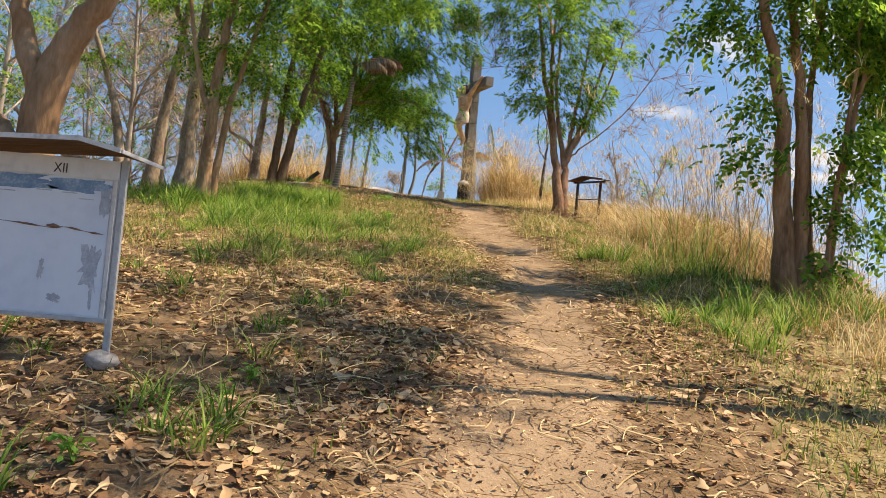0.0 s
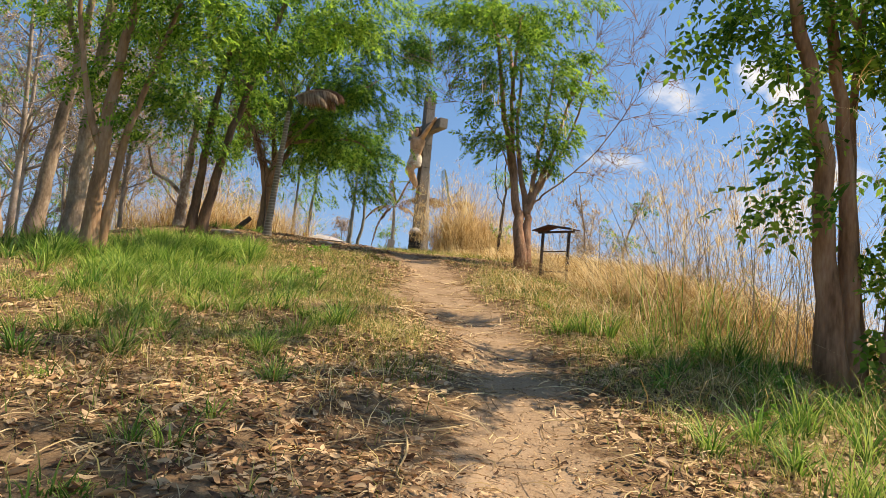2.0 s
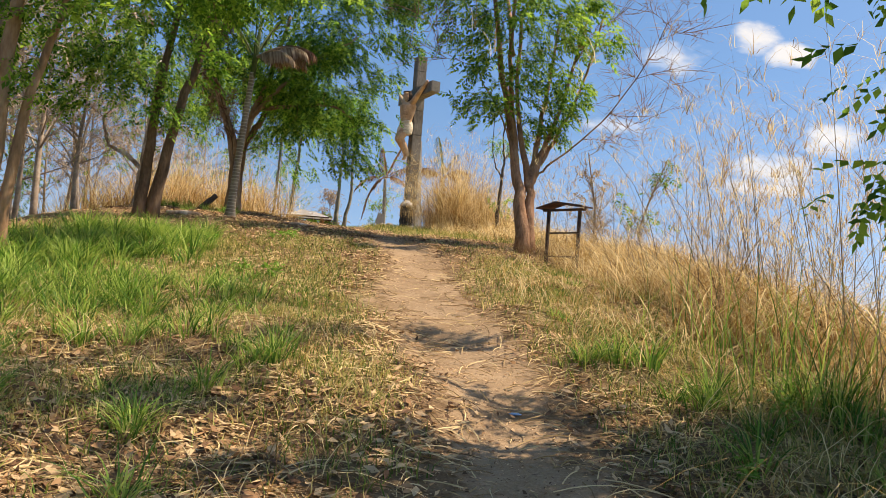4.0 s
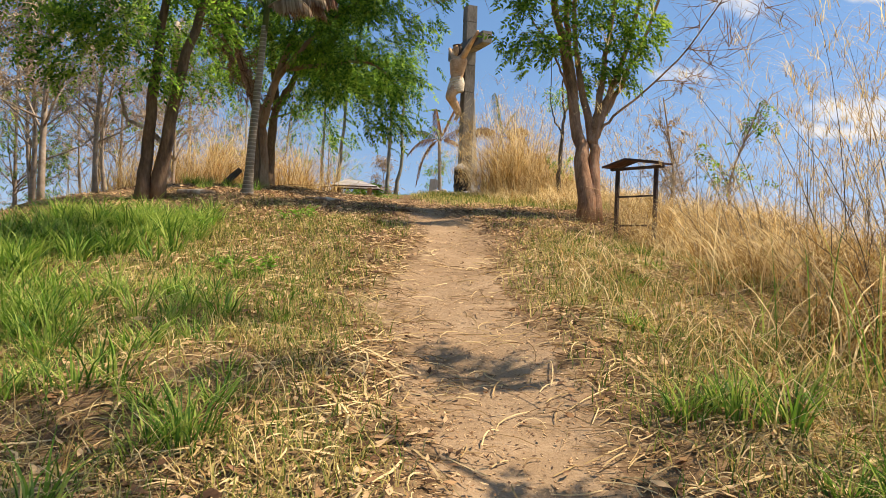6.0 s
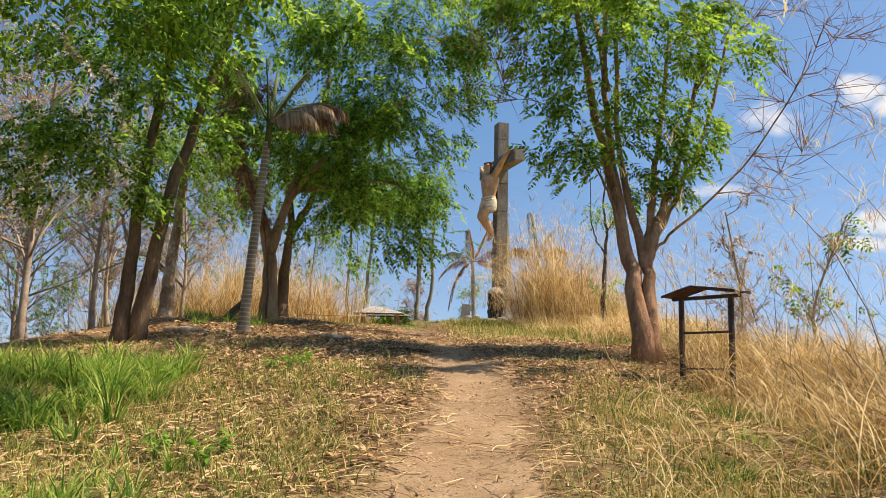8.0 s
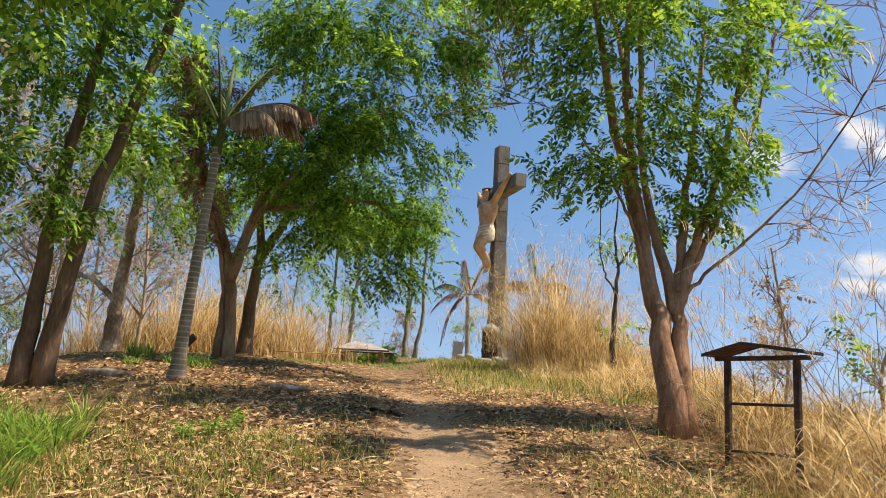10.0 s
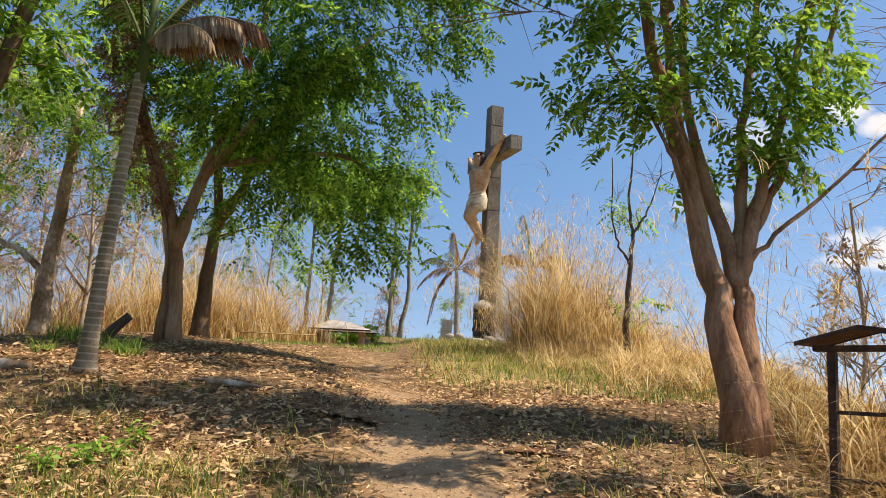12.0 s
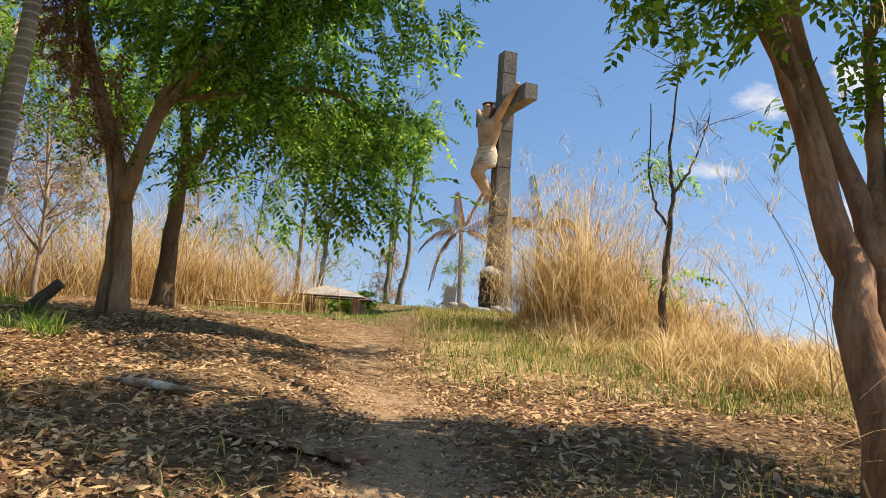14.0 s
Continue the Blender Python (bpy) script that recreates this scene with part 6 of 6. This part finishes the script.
def build_board():
    x, y = -1.885, 4.66
    z = float(height(x, y)) - 0.035
    ox = -1.0                                     # the board runs this far back from its near post
    b = empty("notice_board", pose(x, y, z, 0, 0, 0), "white notice board on steel posts with a faded peeling poster", "notice board")
    part("post", box(-0.018, -0.018, -0.1, 0.018, 0.018, 1.2, 0.004), M["steel"], b, "thin grey steel post")
    part("post", box(ox - 0.018, -0.018, -0.2, ox + 0.018, 0.018, 1.2, 0.004), M["steel"], b, "thin grey steel post")
    part("panel", box(ox + 0.02, -0.012, 0.27, -0.022, 0.012, 1.19, 0.003), M["white"], b)
    part("frame_rail", box(ox - 0.02, -0.03, 0.25, -0.005, 0.016, 0.275, 0.003), M["steel"], b)
    part("frame_stile", box(-0.052, -0.026, 0.276, -0.024, -0.0125, 1.08, 0.003), M["white_old"], b)
    part("header_strip", box(ox - 0.01, -0.026, 1.08, -0.02, -0.0125, 1.19, 0.003), M["white"], b)
    num = part("numeral", text_mesh("XII", 0.082), M["ink"], b, "dark Roman numeral XII")
    num.location, num.rotation_euler = (-0.36, -0.0285, 1.122), (radians(90), 0, 0)
    num.scale = (0.85, 1, 1)
    # the sheet: pale ground, torn blue top, a seam, a faded figure
    def patch(name, xc, zc, w, h, m, dy, seed, label="", rag=0.25):
        r = np.random.default_rng(seed)
        bm = bmesh.new()
        n = 28
        ang = np.linspace(0, 2 * np.pi, n, endpoint=False)
        vs = []
        for a in ang:
            sq = 1 / max(abs(math.cos(a)), abs(math.sin(a))) ** 0.75
            k = sq * (1 + r.normal(0, rag) * 0.5)
            vs.append(bm.verts.new((xc + math.cos(a) * w / 2 * k, dy, zc + math.sin(a) * h / 2 * k)))
        f = bm.faces.new(vs)
        ex = bmesh.ops.extrude_face_region(bm, geom=[f])
        for g in ex["geom"]:
            if isinstance(g, bmesh.types.BMVert):
                g.co.y += 0.0012
        bmesh.ops.recalc_face_normals(bm, faces=bm.faces[:])
        return part(name, bm, m, b, label)

    part("poster", box(ox + 0.03, -0.0155, 0.285, -0.058, -0.0125, 1.075, 0.0), M["poster"], b, "faded pale blue poster sheet")
    patch("torn_strip", -0.25, 1.03, 0.36, 0.075, M["poster_blue"], -0.0175, 1, "torn dark blue top of the poster")
    patch("torn_strip", -0.66, 1.03, 0.5, 0.08, M["poster_blue"], -0.0175, 2, "torn dark blue top of the poster")
    patch("stain", -0.09, 0.96, 0.06, 0.18, M["poster_grey"], -0.0172, 3)
    patch("stain", -0.14, 0.57, 0.1, 0.25, M["poster_grey"], -0.0175, 4, "grey faded figure", 0.4)
    patch("stain", -0.12, 0.4, 0.02, 0.16, M["poster_grey"], -0.0172, 5, "", 0.3)
    patch("stain", -0.42, 0.53, 0.03, 0.1, M["poster_grey"], -0.0175, 6, "", 0.4)
    patch("stain", -0.33, 0.37, 0.08, 0.05, M["poster_grey"], -0.0175, 7, "", 0.4)
    patch("stain", -0.72, 0.5, 0.1, 0.16, M["poster_grey"], -0.0175, 8, "", 0.4)
    for i, (a, c) in enumerate([(-0.3, 0.985), (-0.2, 0.955), (-0.45, 0.99), (-0.66, 0.97)]):
        part("bar", box(a - 0.045, -0.0168, c - 0.003, a + 0.045, -0.0156, c + 0.003, 0), M["poster_grey"], b)
    V, Q = tube(curve_points([(-0.95, -0.018, 0.8), (-0.6, -0.018, 0.79), (-0.4, -0.019, 0.775), (-0.3, -0.018, 0.785), (-0.18, -0.018, 0.768), (-0.08, -0.017, 0.76)], 24), 0.004 + 0.003 * np.sin(np.arange(24) * 1.3), 6)
    part("peeling_seam", mesh_np("peeling_seam", V, Q), M["tar"], b, "brown peeling seam across the poster")
    V, Q = tube([(-0.41, -0.019, 0.785), (-0.37, -0.021, 0.79), (-0.34, -0.019, 0.785)], [0.006, 0.011, 0.005], 6)
    part("peeling_seam", mesh_np("peeling_seam", V, Q), M["tar"], b)
    prof = [(ox - 0.16, 1.215), (-0.15, 1.262), (0.09, 1.212)]
    part("roof", roof_sheet(prof, -0.3, 0.34, 0.014), M["roof_under"], b, "low pitched roof board, brown underneath")
    part("fascia", roof_sheet([(px, pz - 0.008) for px, pz in prof], -0.314, -0.3015, 0.026), M["white_old"], b, "chipped white edge board")
    part("fascia", box(0.0905, -0.3, 1.204, 0.1, 0.34, 1.226, 0.002), M["white_old"], b, "chipped white edge board")
    s = part("foot_stone", lumpy_stone(0.095, 0.085, 0.06, 2), M["stone"])
    s.location = (x + 0.03, y - 0.12, float(height(x + 0.03, y - 0.12)) + 0.03)
    tagged(s, "rounded pale stone at the foot of the post", "stone")


def build_open_station():
    w, z = 0.67, 3.2
    s = empty("station_frame", pose(3.085, 19.14, z, 0, 0, -48.5), "rusty iron station frame with a small red-brown roof", "shelter")
    for px in (0.0, w):
        part("post", box(px - 0.026, -0.026, -0.45, px + 0.026, 0.026, 0.93, 0.005), M["rust"], s)
    for pz in (0.53, 0.11):
        part("rail", box(0.027, -0.012, pz, w - 0.027, 0.012, pz + 0.026, 0.004), M["rust"], s)
    part("beam", box(-0.12, -0.03, 0.932, w + 0.12, 0.03, 0.972, 0.005), M["rust"], s)
    part("roof", roof_sheet([(-0.17, 0.968), (w * 0.36, 1.07), (w + 0.15, 0.985)], -0.15, 0.15, 0.014), M["rust_roof"], s, "rusty red sheet roof")
    for yy in (-0.162, 0.151):
        part("edge_strip", roof_sheet([(-0.175, 0.96), (w * 0.36, 1.062), (w + 0.155, 0.977)], yy, yy + 0.011, 0.028), M["rust"], s)


def build_far_station():
    x, y = -2.83, 34.0
    z = 4.61
    s = empty("station_frame", Matrix.Translation((x, y, z)) @ Matrix.Scale(1.12, 4), "low station shelter with a pale hipped sheet roof", "shelter")
    for px in (-0.5, 0.42):
        part("post", box(px - 0.07, -0.07, -0.6, px + 0.07, 0.07, 0.34, 0.01), M["post_brown"], s)
    bm = bmesh.new()
    e = [bm.verts.new(c) for c in [(-0.7, -0.5, 0.37), (0.7, -0.5, 0.36), (0.7, 0.5, 0.36), (-0.7, 0.5, 0.37)]]
    r = [bm.verts.new(c) for c in [(-0.25, 0, 0.58), (0.15, 0, 0.55)]]
    for f in [(e[0], e[1], r[1], r[0]), (e[1], e[2], r[1]), (e[2], e[3], r[0], r[1]), (e[3], e[0], r[0])]:
        bm.faces.new(f)
    bmesh.ops.solidify(bm, geom=bm.faces[:], thickness=0.02)
    part("roof", bm, M["sheet"], s, "pale weathered sheet roof")
    part("eave_beam", box(-0.69, -0.485, 0.325, 0.69, -0.45, 0.358, 0.004), M["rust"], s)
    part("eave_beam", box(-0.69, 0.45, 0.325, 0.69, 0.485, 0.358, 0.004), M["rust"], s)


build_board()
build_open_station()
build_far_station()


# ---- loose things on the ground ----
def lying(name, label, category, ctrl, rad, material, sides=8, lift=0.0):
    pts = curve_points([(x, y, float(height(x, y)) + dz + lift) for x, y, dz in ctrl], 14)
    o = pts[0].copy()
    rr = np.interp(np.linspace(0, 1, 14), np.linspace(0, 1, len(rad)), rad)
    V, Q = tube(pts - o, rr, sides, 0.08, np.random.default_rng(len(label)))
    ob = part(name, mesh_np(name, V, Q, True), material)
    ob.location = o
    return tagged(ob, label, category)


lying("log", "charred dark stump leaning out of the bank", "log", [(-4.35, 24.2, -0.06), (-4.2, 24.2, 0.12), (-3.95, 24.2, 0.36)], [0.075, 0.075, 0.06], M["bark_dark"])
lying("fallen_branch", "pale dry palm sheath lying in leaf litter", "branch", [(-1.95, 21.2, 0.03), (-1.6, 21.15, 0.05), (-1.2, 21.1, 0.03)], [0.012, 0.034, 0.01], M["bark_patch"])
lying("fallen_branch", "thin dry stick lying on the path edge", "stick", [(0.24, 6.6, 0.02), (0.3, 7.2, 0.04), (0.27, 7.9, 0.02)], [0.006, 0.007, 0.004], M["straw"])
lying("fallen_branch", "bent dry stick lying on the path", "stick", [(0.72, 6.3, 0.02), (0.8, 6.6, 0.04), (0.88, 6.75, 0.02)], [0.005, 0.006, 0.004], M["straw"])
lying("fallen_branch", "dry stick standing in litter beside the tree", "stick", [(2.35, 19.0, 0.0), (2.2, 18.9, 0.2), (2.05, 18.85, 0.5)], [0.012, 0.01, 0.005], M["straw"])
lying("log", "pale fallen log at the edge of the shade", "log", [(-4.3, 21.5, 0.05), (-3.9, 21.4, 0.06), (-3.6, 21.4, 0.05)], [0.05, 0.06, 0.04], M["bark_patch"])
lying("rail_pole", "thin pale pole resting across the hilltop", "pole", [(-3.9, 28.6, 0.22), (-3.1, 28.9, 0.24), (-2.5, 29.2, 0.22)], [0.012, 0.012, 0.012], M["straw"])
w = part("wrapper", lumpy_stone(0.045, 0.05, 0.008, 5, 2), M["blue_rag"])
w.location = (1.31, 10.4, float(height(1.31, 10.4)) + 0.008)
tagged(w, "crumpled pale blue wrapper trodden into the path", "wrapper")


def fallen_frond(x, y, az, length, seed):
    rng = np.random.default_rng(seed)
    rib, lv = frond((0, 0, 0), radians(az), length, 0.12, 0.1, rng, 0.1, 0.025)
    V, Q = join([rib, lv])
    V = V.copy()
    gx, gy = V[:, 0] + x, V[:, 1] + y
    V[:, 2] = height(gx, gy) - height(x, y) + np.abs(V[:, 2]) * 0.25 + 0.02
    ob = part("fallen_frond", mesh_np("fallen_frond", V, Q), M["leaf_dry"])
    ob.location = (x, y, float(height(x, y)))
    tagged(ob, "reddish dead palm frond lying on the ground", "palm frond")


fallen_frond(-0.9, 20.3, -20, 1.0, 1)
fallen_frond(0.9, 19.2, 30, 0.8, 2)


def weed(x, y, size, seed, label="small bright green broad-leaved weed in leaf litter", n=5):
    """A small broad-leaved plant."""
    rng = np.random.default_rng(seed)
    z = float(height(x, y))
    thing = empty("weed", Matrix.Translation((x, y, z)), label, "plant", "weeds")
    for k in range(n):
        a, ln = rng.uniform(0, 6.28), size * rng.uniform(0.6, 1.0)
        pts = curve_points([(0, 0, -0.02), (math.cos(a) * ln * 0.15, math.sin(a) * ln * 0.15, ln * 0.5), (math.cos(a) * ln * 0.5, math.sin(a) * ln * 0.5, ln)], 6)
        st = part("stem", mesh_np("stem", *tube(pts, np.linspace(0.004, 0.002, 6), 5)), M["grass"], thing)
        pos = pts[rng.integers(2, 6, 9)] + rng.normal(0, 0.015, (9, 3))
        V0 = np.array([(0, 0, 0), (0.03, 0.018, 0.004), (0.065, 0, -0.006), (0.03, -0.018, 0.004)]) * (size / 0.2)
        V, Q = sprays(pos, rng, (V0, np.array([[0, 1, 2, 3]])), None, 1.0, 0.1)
        part("foliage", mesh_np("foliage", V, Q), M["weed_leaf"], st)["kind"] = "stuff"


M["weed_leaf"] = mat("weed_leaf", [(0.1, 0.24, 0.03), (0.2, 0.4, 0.05), (0.3, 0.5, 0.08)], 3, 0.5, island=0.4, translucent=0.4)
for i, (wx, wy, ws) in enumerate([(-1.46, 18.36, 0.2), (-1.34, 18.5, 0.16), (-1.62, 18.2, 0.17), (-1.08, 14.8, 0.2), (-1.44, 13.6, 0.16), (-1.4, 18.9, 0.16), (-1.5, 15.0, 0.18), (-1.04, 4.7, 0.12), (-1.06, 4.25, 0.1),
                                  (-1.4, 3.25, 0.14), (-1.06, 15.1, 0.18), (3.0, 10.0, 0.2), (2.4, 9.2, 0.16), (-2.4, 17.3, 0.2), (2.9, 8.4, 0.18), (3.5, 9.2, 0.24)]):
    weed(wx, wy, ws, 60 + i)
for i, (wx, wy, ws) in enumerate([(-2.75, 35.3, 0.75), (-2.2, 35.5, 0.65), (-3.2, 35.6, 0.6)]):
    weed(wx, wy, ws, 90 + i, "yellow-green leafy shrub near the far shelter", 9)
